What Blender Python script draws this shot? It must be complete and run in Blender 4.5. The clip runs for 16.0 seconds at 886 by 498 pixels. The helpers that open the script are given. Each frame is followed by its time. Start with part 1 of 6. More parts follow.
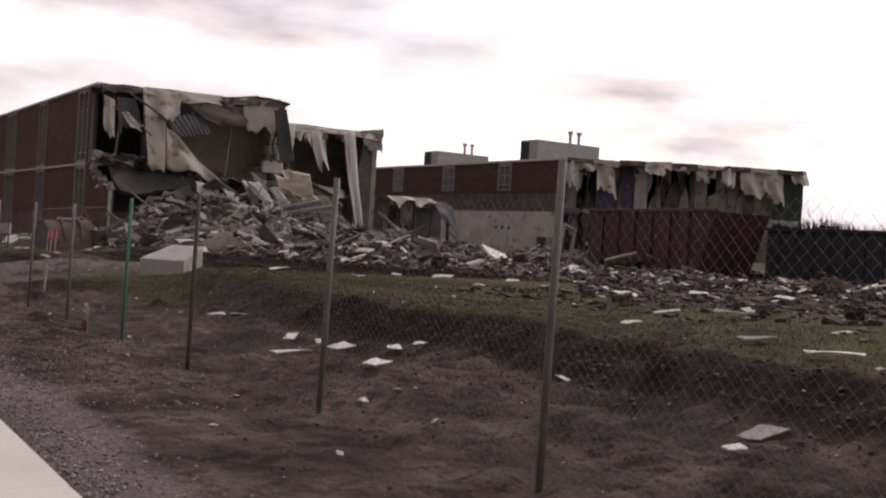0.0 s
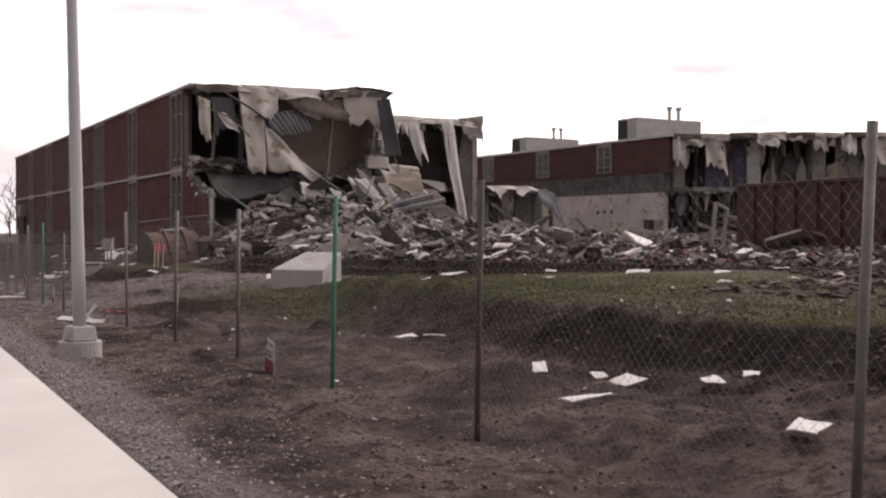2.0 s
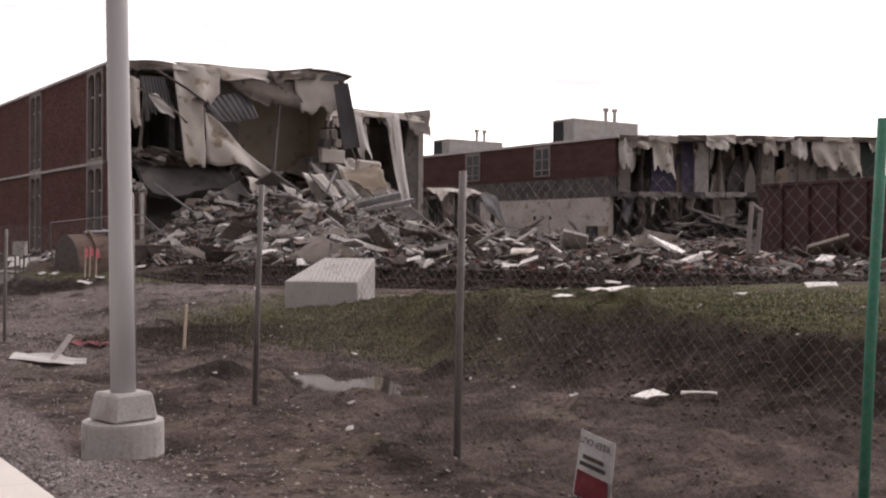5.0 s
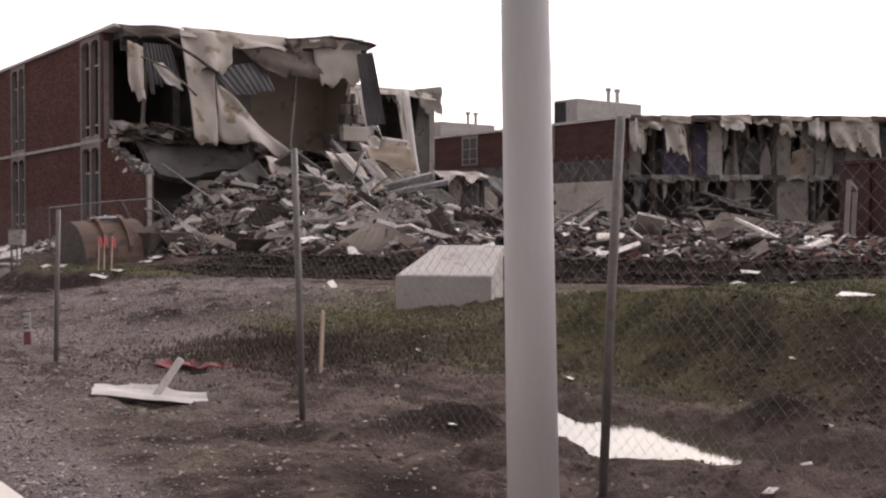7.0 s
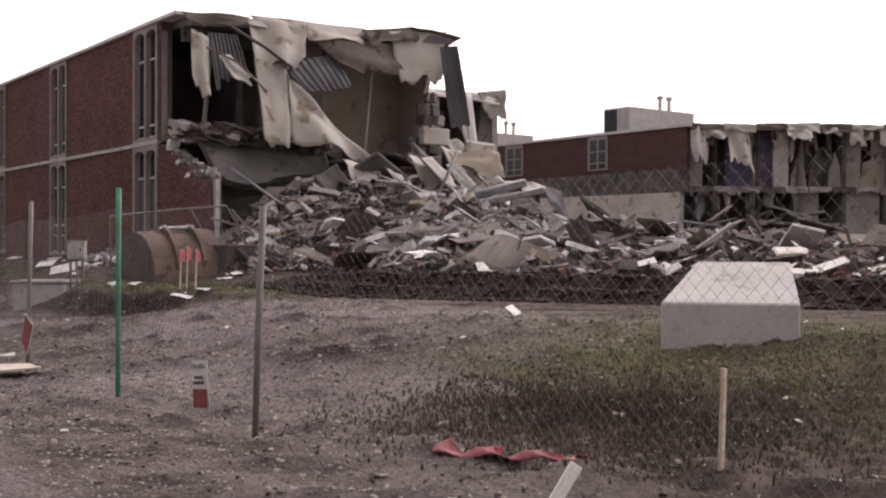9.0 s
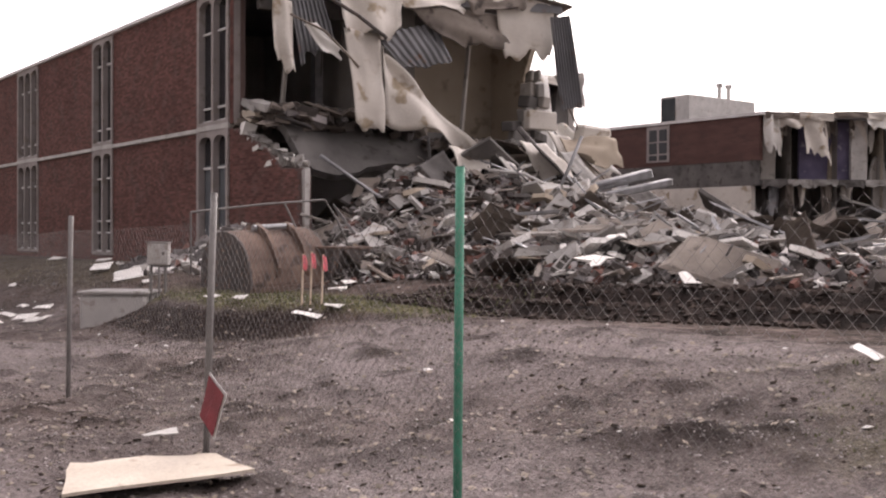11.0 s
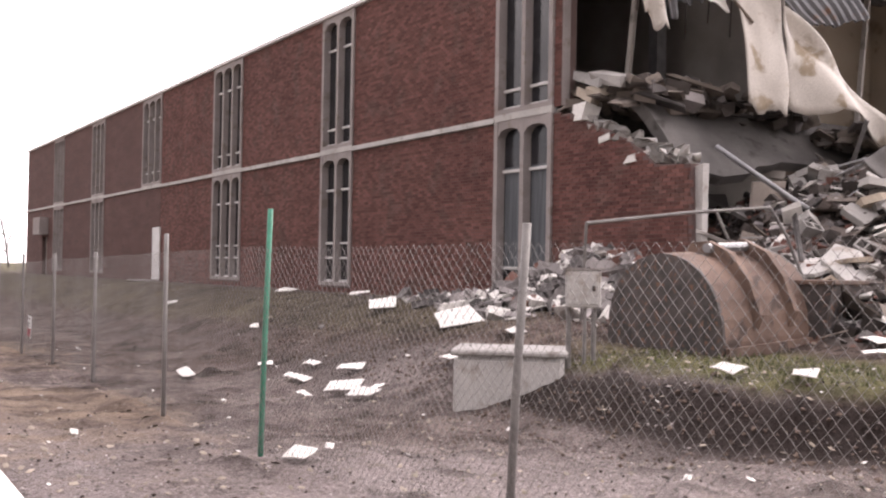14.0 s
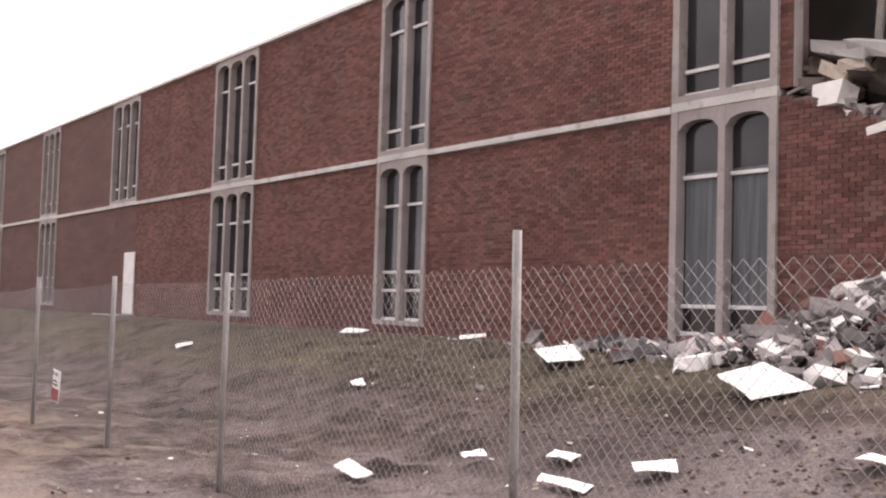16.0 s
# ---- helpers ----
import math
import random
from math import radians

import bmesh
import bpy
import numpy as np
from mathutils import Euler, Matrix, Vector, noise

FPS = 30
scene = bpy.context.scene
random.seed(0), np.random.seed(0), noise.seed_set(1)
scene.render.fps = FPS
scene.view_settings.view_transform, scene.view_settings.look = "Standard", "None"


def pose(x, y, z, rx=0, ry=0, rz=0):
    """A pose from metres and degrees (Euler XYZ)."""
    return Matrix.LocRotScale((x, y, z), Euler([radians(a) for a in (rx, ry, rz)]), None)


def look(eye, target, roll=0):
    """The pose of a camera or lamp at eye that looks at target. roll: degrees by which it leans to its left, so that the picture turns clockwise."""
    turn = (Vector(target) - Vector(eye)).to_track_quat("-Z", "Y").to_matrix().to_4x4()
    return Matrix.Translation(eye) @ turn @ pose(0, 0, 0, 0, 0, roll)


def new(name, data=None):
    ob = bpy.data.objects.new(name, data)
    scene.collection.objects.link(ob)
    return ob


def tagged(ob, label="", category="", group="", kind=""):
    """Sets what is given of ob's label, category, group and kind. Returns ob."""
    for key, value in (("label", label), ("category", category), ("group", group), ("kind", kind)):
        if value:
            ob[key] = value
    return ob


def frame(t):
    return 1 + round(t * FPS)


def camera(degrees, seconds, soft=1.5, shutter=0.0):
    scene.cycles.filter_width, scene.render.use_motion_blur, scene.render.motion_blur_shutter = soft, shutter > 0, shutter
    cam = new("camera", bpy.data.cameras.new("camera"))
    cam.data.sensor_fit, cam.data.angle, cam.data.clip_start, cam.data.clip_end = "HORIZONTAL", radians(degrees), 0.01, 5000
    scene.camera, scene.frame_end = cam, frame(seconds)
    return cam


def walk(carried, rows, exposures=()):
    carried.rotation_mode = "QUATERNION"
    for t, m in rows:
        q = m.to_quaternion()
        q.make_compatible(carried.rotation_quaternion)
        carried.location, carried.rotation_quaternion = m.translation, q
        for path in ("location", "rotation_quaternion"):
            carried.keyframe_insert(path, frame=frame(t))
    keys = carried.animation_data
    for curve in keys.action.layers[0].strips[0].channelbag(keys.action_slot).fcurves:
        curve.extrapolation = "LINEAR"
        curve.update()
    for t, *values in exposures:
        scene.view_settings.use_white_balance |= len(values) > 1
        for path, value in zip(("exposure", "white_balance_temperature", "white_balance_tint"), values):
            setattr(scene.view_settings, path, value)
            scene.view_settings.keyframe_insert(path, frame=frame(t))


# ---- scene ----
cam = camera(45.1, 16.0, 2.2)
PATH = [
    (0, (0.213, 0.365, 1.797), (1.304, 2.041, 1.784), 3.5),
    (0.5, (0.192, 1.511, 1.796), (1.221, 3.225, 1.767), 2.0),
    (1, (0.224, 2.665, 1.795), (1.235, 4.39, 1.743), 1.7),
    (1.5, (0.232, 3.807, 1.783), (1.214, 5.549, 1.748), -0.4),
    (2, (0.254, 4.974, 1.779), (1.233, 6.718, 1.746), 0.1),
    (2.5, (0.286, 6.156, 1.768), (1.276, 7.894, 1.723), -0.5),
    (3, (0.318, 7.37, 1.753), (1.335, 9.091, 1.708), -0.2),
    (5.5, (0.446, 13.426, 1.555), (1.628, 15.039, 1.538), 0.1),
    (6, (0.485, 14.641, 1.523), (1.652, 16.264, 1.491), -0.7),
    (6.5, (0.516, 15.803, 1.54), (1.69, 17.421, 1.486), -0.4),
    (7, (0.575, 17.03, 1.517), (1.796, 18.613, 1.478), -0.0),
    (7.5, (0.601, 18.192, 1.487), (1.858, 19.747, 1.46), -0.0),
    (8, (0.625, 19.39, 1.475), (1.876, 20.951, 1.459), 0.6),
    (8.5, (0.68, 20.649, 1.445), (1.897, 22.237, 1.436), 0.2),
    (11, (1.096, 27.429, 1.613), (2.306, 29.021, 1.59), 0.3),
    (11.5, (1.177, 28.926, 1.593), (2.342, 30.551, 1.586), 0.7),
    (12, (1.276, 30.49, 1.568), (2.349, 32.178, 1.585), 1.1),
    (12.5, (1.36, 32.156, 1.548), (2.384, 33.874, 1.579), 1.1),
    (13, (1.371, 33.88, 1.519), (2.409, 35.588, 1.564), 1.2),
    (13.5, (1.381, 35.585, 1.492), (2.424, 37.291, 1.514), 1.5),
    (14, (1.411, 37.245, 1.475), (2.448, 38.955, 1.51), 1.0),
    (14.5, (1.401, 38.905, 1.459), (2.546, 40.543, 1.54), 0.9),
    (15, (1.341, 40.666, 1.424), (2.514, 42.282, 1.537), 0.2),
    (15.5, (1.276, 42.45, 1.389), (2.443, 44.07, 1.503), 0.6),
    (16, (1.241, 44.304, 1.381), (2.408, 45.925, 1.488), 1.7),
]
walk(cam, [(t, look(eye, target, roll)) for t, eye, target, roll in PATH],
     exposures=[(0, -0.62, 6500, 15), (2.5, -0.08, 6500, 15), (5.5, -0.02, 6500, 15), (8.5, 0.2, 6500, 15), (12.5, 1.0, 6480, 15), (13.5, 1.25, 6480, 15), (16, 1.71, 6480, 15)])

# ---- world and sun ----
world = bpy.data.worlds.new("sky")
scene.world = world
world.use_nodes = True
wn, wl = world.node_tree.nodes, world.node_tree.links
bg = wn["Background"]
sky = wn.new("ShaderNodeTexSky")
sky.sky_type, sky.sun_disc = "NISHITA", False
SUN_EL, SUN_AZ = 34.0, 62.0            # degrees above the horizon; degrees from +y towards +x
sky.sun_elevation, sky.sun_rotation = radians(SUN_EL), radians(SUN_AZ)
sky.dust_density = 3.0
SUN_DIR = (math.sin(radians(SUN_AZ)) * math.cos(radians(SUN_EL)), math.cos(radians(SUN_AZ)) * math.cos(radians(SUN_EL)), math.sin(radians(SUN_EL)))
tc = wn.new("ShaderNodeTexCoord")
mp = wn.new("ShaderNodeMapping")
mp.inputs["Scale"].default_value = (1.0, 1.0, 3.6)
cl = wn.new("ShaderNodeTexNoise")
cl.inputs["Scale"].default_value, cl.inputs["Detail"].default_value, cl.inputs["Roughness"].default_value = 2.6, 6.0, 0.5
ramp = wn.new("ShaderNodeValToRGB")
ramp.color_ramp.elements[0].position, ramp.color_ramp.elements[0].color = 0.36, (0.45, 0.45, 0.45, 1)
ramp.color_ramp.elements[1].position, ramp.color_ramp.elements[1].color = 0.50, (1, 1, 1, 1)
shade = wn.new("ShaderNodeMixRGB")
shade.inputs[1].default_value, shade.inputs[2].default_value = (4.8, 4.35, 4.5, 1), (12.6, 11.5, 11.2, 1)
cl2 = wn.new("ShaderNodeTexNoise")
cl2.inputs["Scale"].default_value, cl2.inputs["Detail"].default_value = 4.0, 5.0
mixs = wn.new("ShaderNodeMixRGB")
wl.new(tc.outputs["Generated"], mp.inputs["Vector"])
wl.new(mp.outputs["Vector"], cl.inputs["Vector"])
wl.new(mp.outputs["Vector"], cl2.inputs["Vector"])
wl.new(cl.outputs["Fac"], ramp.inputs["Fac"])
spread = wn.new("ShaderNodeMapRange")
spread.inputs["From Min"].default_value, spread.inputs["From Max"].default_value = 0.32, 0.60
wl.new(cl2.outputs["Fac"], spread.inputs["Value"])
wl.new(spread.outputs[0], shade.inputs["Fac"])
wl.new(ramp.outputs["Color"], mixs.inputs["Fac"])
wl.new(sky.outputs["Color"], mixs.inputs[1])
wl.new(shade.outputs["Color"], mixs.inputs[2])
# the veiled sun brightens the clouds round it; the far side of the sky is duller
dot = wn.new("ShaderNodeVectorMath")
dot.operation = "DOT_PRODUCT"
dot.inputs[1].default_value = SUN_DIR
wl.new(tc.outputs["Generated"], dot.inputs[0])
glow = wn.new("ShaderNodeMapRange")
glow.interpolation_type = "SMOOTHSTEP"
glow.inputs["From Min"].default_value, glow.inputs["From Max"].default_value = -0.4, 1.0
glow.inputs["To Min"].default_value, glow.inputs["To Max"].default_value = 0.34, 1.75
wl.new(dot.outputs["Value"], glow.inputs["Value"])
veil = wn.new("ShaderNodeMixRGB")
veil.blend_type = "MULTIPLY"
veil.inputs["Fac"].default_value = 1.0
wl.new(mixs.outputs["Color"], veil.inputs[1])
wl.new(glow.outputs[0], veil.inputs[2])
wl.new(veil.outputs["Color"], bg.inputs["Color"])
bg.inputs["Strength"].default_value = 0.12
sun_data = bpy.data.lights.new("sun", "SUN")
sun_data.energy, sun_data.angle, sun_data.color = 0.9, radians(14), (1.0, 0.95, 0.88)
sun = new("sun", sun_data)
sd = Vector((math.sin(radians(SUN_AZ)) * math.cos(radians(SUN_EL)), math.cos(radians(SUN_AZ)) * math.cos(radians(SUN_EL)), math.sin(radians(SUN_EL))))
sun.matrix_world = look(sd * 200, (0, 0, 0))


# ---- materials ----
def mat(name, a, b, scale=3.0, rough=0.85, metal=0.0, bump=0.3, fine=40.0, spots=None, spot_at=0.62, rnd=0.0, stretch=(1, 1, 1), coord="Object", grain=0.4):
    """Two colours mixed by broad noise, darkened and lightened by fine grain, with stains of a third colour and relief."""
    m = bpy.data.materials.new(name)
    m.use_nodes = True
    n, l = m.node_tree.nodes, m.node_tree.links
    p = n["Principled BSDF"]
    p.inputs["Roughness"].default_value, p.inputs["Metallic"].default_value = rough, metal
    if rough > 0.84:
        p.inputs["Specular IOR Level"].default_value = 0.2
    co = n.new("ShaderNodeTexCoord")
    mpn = n.new("ShaderNodeMapping")
    mpn.inputs["Scale"].default_value = stretch
    if coord == "World":
        geo = n.new("ShaderNodeNewGeometry")
        l.new(geo.outputs["Position"], mpn.inputs["Vector"])
    else:
        l.new(co.outputs[coord], mpn.inputs["Vector"])
    n1 = n.new("ShaderNodeTexNoise")
    n1.inputs["Scale"].default_value, n1.inputs["Detail"].default_value = scale, 5
    n2 = n.new("ShaderNodeTexNoise")
    n2.inputs["Scale"].default_value, n2.inputs["Detail"].default_value, n2.inputs["Roughness"].default_value = fine, 4, 0.7
    l.new(mpn.outputs[0], n1.inputs["Vector"])
    l.new(mpn.outputs[0], n2.inputs["Vector"])
    r1 = n.new("ShaderNodeValToRGB")
    r1.color_ramp.elements[0].position, r1.color_ramp.elements[0].color = 0.32, (*a, 1)
    r1.color_ramp.elements[1].position, r1.color_ramp.elements[1].color = 0.68, (*b, 1)
    l.new(n1.outputs["Fac"], r1.inputs["Fac"])
    out = r1.outputs["Color"]
    if spots:
        n3 = n.new("ShaderNodeTexNoise")
        n3.inputs["Scale"].default_value, n3.inputs["Detail"].default_value = scale * 2.7, 6
        l.new(mpn.outputs[0], n3.inputs["Vector"])
        r3 = n.new("ShaderNodeValToRGB")
        r3.color_ramp.elements[0].position, r3.color_ramp.elements[1].position = spot_at - 0.05, spot_at + 0.05
        l.new(n3.outputs["Fac"], r3.inputs["Fac"])
        mx = n.new("ShaderNodeMixRGB")
        mx.inputs[2].default_value = (*spots, 1)
        l.new(r3.outputs["Color"], mx.inputs["Fac"])
        l.new(out, mx.inputs[1])
        out = mx.outputs["Color"]
    gr = n.new("ShaderNodeMapRange")
    gr.inputs["To Min"].default_value, gr.inputs["To Max"].default_value = 1 - grain, 1 + grain
    l.new(n2.outputs["Fac"], gr.inputs["Value"])
    mul = n.new("ShaderNodeMixRGB")
    mul.blend_type = "MULTIPLY"
    mul.inputs["Fac"].default_value = 1
    l.new(out, mul.inputs[1])
    l.new(gr.outputs[0], mul.inputs[2])
    out = mul.outputs["Color"]
    if rnd:
        oi = n.new("ShaderNodeObjectInfo")
        ge = n.new("ShaderNodeNewGeometry")
        ad = n.new("ShaderNodeMath")
        ad.operation = "ADD"
        l.new(oi.outputs["Random"], ad.inputs[0])
        l.new(ge.outputs["Random Per Island"], ad.inputs[1])
        fr = n.new("ShaderNodeMath")
        fr.operation = "FRACT"
        l.new(ad.outputs[0], fr.inputs[0])
        mr = n.new("ShaderNodeMapRange")
        mr.inputs["To Min"].default_value, mr.inputs["To Max"].default_value = 1 - rnd, 1 + rnd
        l.new(fr.outputs[0], mr.inputs["Value"])
        m2 = n.new("ShaderNodeMixRGB")
        m2.blend_type = "MULTIPLY"
        m2.inputs["Fac"].default_value = 1
        l.new(out, m2.inputs[1])
        l.new(mr.outputs[0], m2.inputs[2])
        out = m2.outputs["Color"]
    l.new(out, p.inputs["Base Color"])
    if bump:
        bp = n.new("ShaderNodeBump")
        bp.inputs["Strength"].default_value, bp.inputs["Distance"].default_value = bump, 0.02
        l.new(n2.outputs["Fac"], bp.inputs["Height"])
        l.new(bp.outputs[0], p.inputs["Normal"])
    return m


M = {
    "brick_far": mat("brick_far", (0.086, 0.047, 0.042), (0.118, 0.066, 0.058), 0.6, 0.9, fine=14, stretch=(1, 1, 4), spots=(0.085, 0.05, 0.045), spot_at=0.6),
    "mortar": mat("mortar", (0.11, 0.076, 0.07), (0.155, 0.11, 0.103), 2, 0.95),
    "brick": mat("brick", (0.115, 0.053, 0.046), (0.16, 0.078, 0.066), 0.5, 0.9, fine=30, spots=(0.125, 0.070, 0.060), spot_at=0.6, rnd=0.34, coord="World"),
    "trim": mat("trim", (0.26, 0.232, 0.224), (0.335, 0.302, 0.292), 1.5, 0.85, spots=(0.24, 0.21, 0.19)),
    "coping": mat("coping", (0.55, 0.53, 0.52), (0.68, 0.66, 0.65), 1.5, 0.6),
    "glass_dark": mat("glass_dark", (0.015, 0.016, 0.018), (0.03, 0.03, 0.034), 1.2, 0.12, bump=0.0),
    "white_paint": mat("white_paint", (0.55, 0.54, 0.53), (0.66, 0.65, 0.64), 2.0, 0.6),
    "curtain": mat("curtain", (0.09, 0.098, 0.108), (0.15, 0.16, 0.17), 2.0, 0.9, stretch=(1, 6, 0.3)),
    "concrete": mat("concrete", (0.24, 0.23, 0.22), (0.36, 0.345, 0.33), 1.3, 0.9, spots=(0.20, 0.18, 0.165), rnd=0.2),
    "concrete_pale": mat("concrete_pale", (0.40, 0.385, 0.37), (0.52, 0.50, 0.48), 1.5, 0.85, spots=(0.34, 0.31, 0.28)),
    "dark_concrete": mat("dark_concrete", (0.085, 0.08, 0.078), (0.16, 0.15, 0.145), 1.0, 0.92, spots=(0.07, 0.065, 0.06)),
    "plaster": mat("plaster", (0.32, 0.27, 0.215), (0.42, 0.36, 0.29), 0.6, 0.9, spots=(0.20, 0.165, 0.13), bump=0.1),
    "plaster_grey": mat("plaster_grey", (0.25, 0.232, 0.215), (0.36, 0.335, 0.31), 0.7, 0.9, spots=(0.13, 0.12, 0.11)),
    "interior": mat("interior", (0.20, 0.185, 0.172), (0.32, 0.30, 0.28), 0.8, 0.95),
    "roof_deck": mat("roof_deck", (0.12, 0.12, 0.125), (0.20, 0.20, 0.21), 1.0, 0.5, metal=0.4, spots=(0.16, 0.09, 0.06), spot_at=0.66),
    "membrane": mat("membrane", (0.47, 0.43, 0.385), (0.64, 0.60, 0.55), 0.7, 0.75, spots=(0.30, 0.24, 0.17), spot_at=0.63, bump=0.15),
    "membrane_white": mat("membrane_white", (0.60, 0.58, 0.55), (0.74, 0.72, 0.69), 0.9, 0.7, spots=(0.42, 0.35, 0.27), spot_at=0.66),
    "insul": mat("insul", (0.10, 0.085, 0.075), (0.22, 0.19, 0.165), 1.0, 0.95, spots=(0.06, 0.05, 0.045)),
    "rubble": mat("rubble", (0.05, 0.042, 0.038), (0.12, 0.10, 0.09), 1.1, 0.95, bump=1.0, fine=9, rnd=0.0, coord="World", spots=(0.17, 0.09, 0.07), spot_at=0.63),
    "chunk": mat("chunk", (0.075, 0.068, 0.067), (0.26, 0.24, 0.235), 1.4, 0.92, rnd=0.75, coord="World"),
    "chunk_dark": mat("chunk_dark", (0.035, 0.030, 0.028), (0.10, 0.086, 0.078), 1.2, 0.95, rnd=0.6, coord="World"),
    "chunk_brick": mat("chunk_brick", (0.12, 0.06, 0.05), (0.20, 0.11, 0.09), 1.2, 0.92, rnd=0.35, coord="World"),
    "chunk_white": mat("chunk_white", (0.55, 0.53, 0.50), (0.70, 0.68, 0.65), 1.2, 0.8, rnd=0.2, coord="World"),
    "wood": mat("wood", (0.12, 0.098, 0.082), (0.25, 0.205, 0.17), 3.0, 0.8, rnd=0.5, stretch=(1, 8, 8)),
    "plywood": mat("plywood", (0.44, 0.38, 0.31), (0.56, 0.50, 0.42), 2.0, 0.8, spots=(0.32, 0.25, 0.19), spot_at=0.66),
    "steel": mat("steel", (0.20, 0.20, 0.205), (0.30, 0.30, 0.31), 4.0, 0.45, metal=0.7),
    "galv": mat("galv", (0.14, 0.13, 0.125), (0.21, 0.20, 0.19), 4.0, 0.55, metal=0.3),
    "wire": mat("wire", (0.13, 0.118, 0.114), (0.18, 0.165, 0.158), 4.0, 0.6, metal=0.2, bump=0),
    "dark_post": mat("dark_post", (0.045, 0.04, 0.038), (0.09, 0.075, 0.07), 6.0, 0.7, spots=(0.16, 0.09, 0.06)),
    "green_post": mat("green_post", (0.03, 0.16, 0.10), (0.05, 0.23, 0.15), 6.0, 0.6),
    "pole_paint": mat("pole_paint", (0.47, 0.465, 0.475), (0.52, 0.515, 0.525), 0.7, 0.5, bump=0.02, fine=60, grain=0.06, stretch=(1, 1, 0.15)),
    "rust": mat("rust", (0.085, 0.055, 0.043), (0.20, 0.135, 0.105), 1.6, 0.8, metal=0.1, spots=(0.07, 0.05, 0.042), rnd=0.1),
    "maroon": mat("maroon", (0.045, 0.014, 0.017), (0.068, 0.02, 0.023), 1.2, 0.6, spots=(0.05, 0.02, 0.02)),
    "dark_screen": mat("dark_screen", (0.018, 0.022, 0.025), (0.035, 0.04, 0.042), 1.2, 0.8),
    "green_wall": mat("green_wall", (0.026, 0.04, 0.034), (0.045, 0.062, 0.052), 1.2, 0.8),
    "weed": mat("weed", (0.075, 0.058, 0.046), (0.15, 0.12, 0.092), 0.8, 0.9, rnd=0.4, coord="World", bump=0),
    "pink": mat("pink", (0.72, 0.15, 0.18), (0.82, 0.22, 0.26), 3, 0.7),
    "red": mat("red", (0.13, 0.016, 0.022), (0.21, 0.026, 0.034), 3, 0.7),
    "stake": mat("stake", (0.50, 0.40, 0.30), (0.62, 0.50, 0.40), 3, 0.8),
    "paint_purple": mat("paint_purple", (0.10, 0.09, 0.15), (0.17, 0.15, 0.23), 1.0, 0.9, spots=(0.30, 0.28, 0.33), spot_at=0.66),
    "bark": mat("bark", (0.05, 0.045, 0.04), (0.09, 0.08, 0.07), 4, 0.95),
    "sidewalk": mat("sidewalk", (0.56, 0.53, 0.49), (0.66, 0.63, 0.585), 0.7, 0.85, bump=0.1, coord="World", grain=0.15),
    "asphalt": mat("asphalt", (0.045, 0.045, 0.046), (0.065, 0.064, 0.063), 1, 0.9, coord="World"),
    "grass": mat("grass", (0.075, 0.088, 0.034), (0.17, 0.17, 0.075), 0.5, 0.8, rnd=0.45, coord="World", bump=0),
    "straw": mat("straw", (0.17, 0.14, 0.11), (0.28, 0.24, 0.20), 0.5, 0.85, rnd=0.4, coord="World", bump=0),
    "stone": mat("stone", (0.19, 0.168, 0.16), (0.33, 0.30, 0.29), 2, 0.9, rnd=0.5, coord="World", bump=0),
    "soil": mat("soil", (0.03, 0.023, 0.02), (0.07, 0.053, 0.045), 2, 0.95, rnd=0.3, coord="World"),
    "clod": mat("clod", (0.07, 0.052, 0.043), (0.16, 0.12, 0.098), 2, 0.95, rnd=0.3, coord="World"),
}


def water_material():
    m = bpy.data.materials.new("puddle_water")
    m.use_nodes = True
    p = m.node_tree.nodes["Principled BSDF"]
    p.inputs["Base Color"].default_value, p.inputs["Roughness"].default_value, p.inputs["IOR"].default_value = (0.05, 0.042, 0.035, 1), 0.04, 1.33
    return m


M["water"] = water_material()


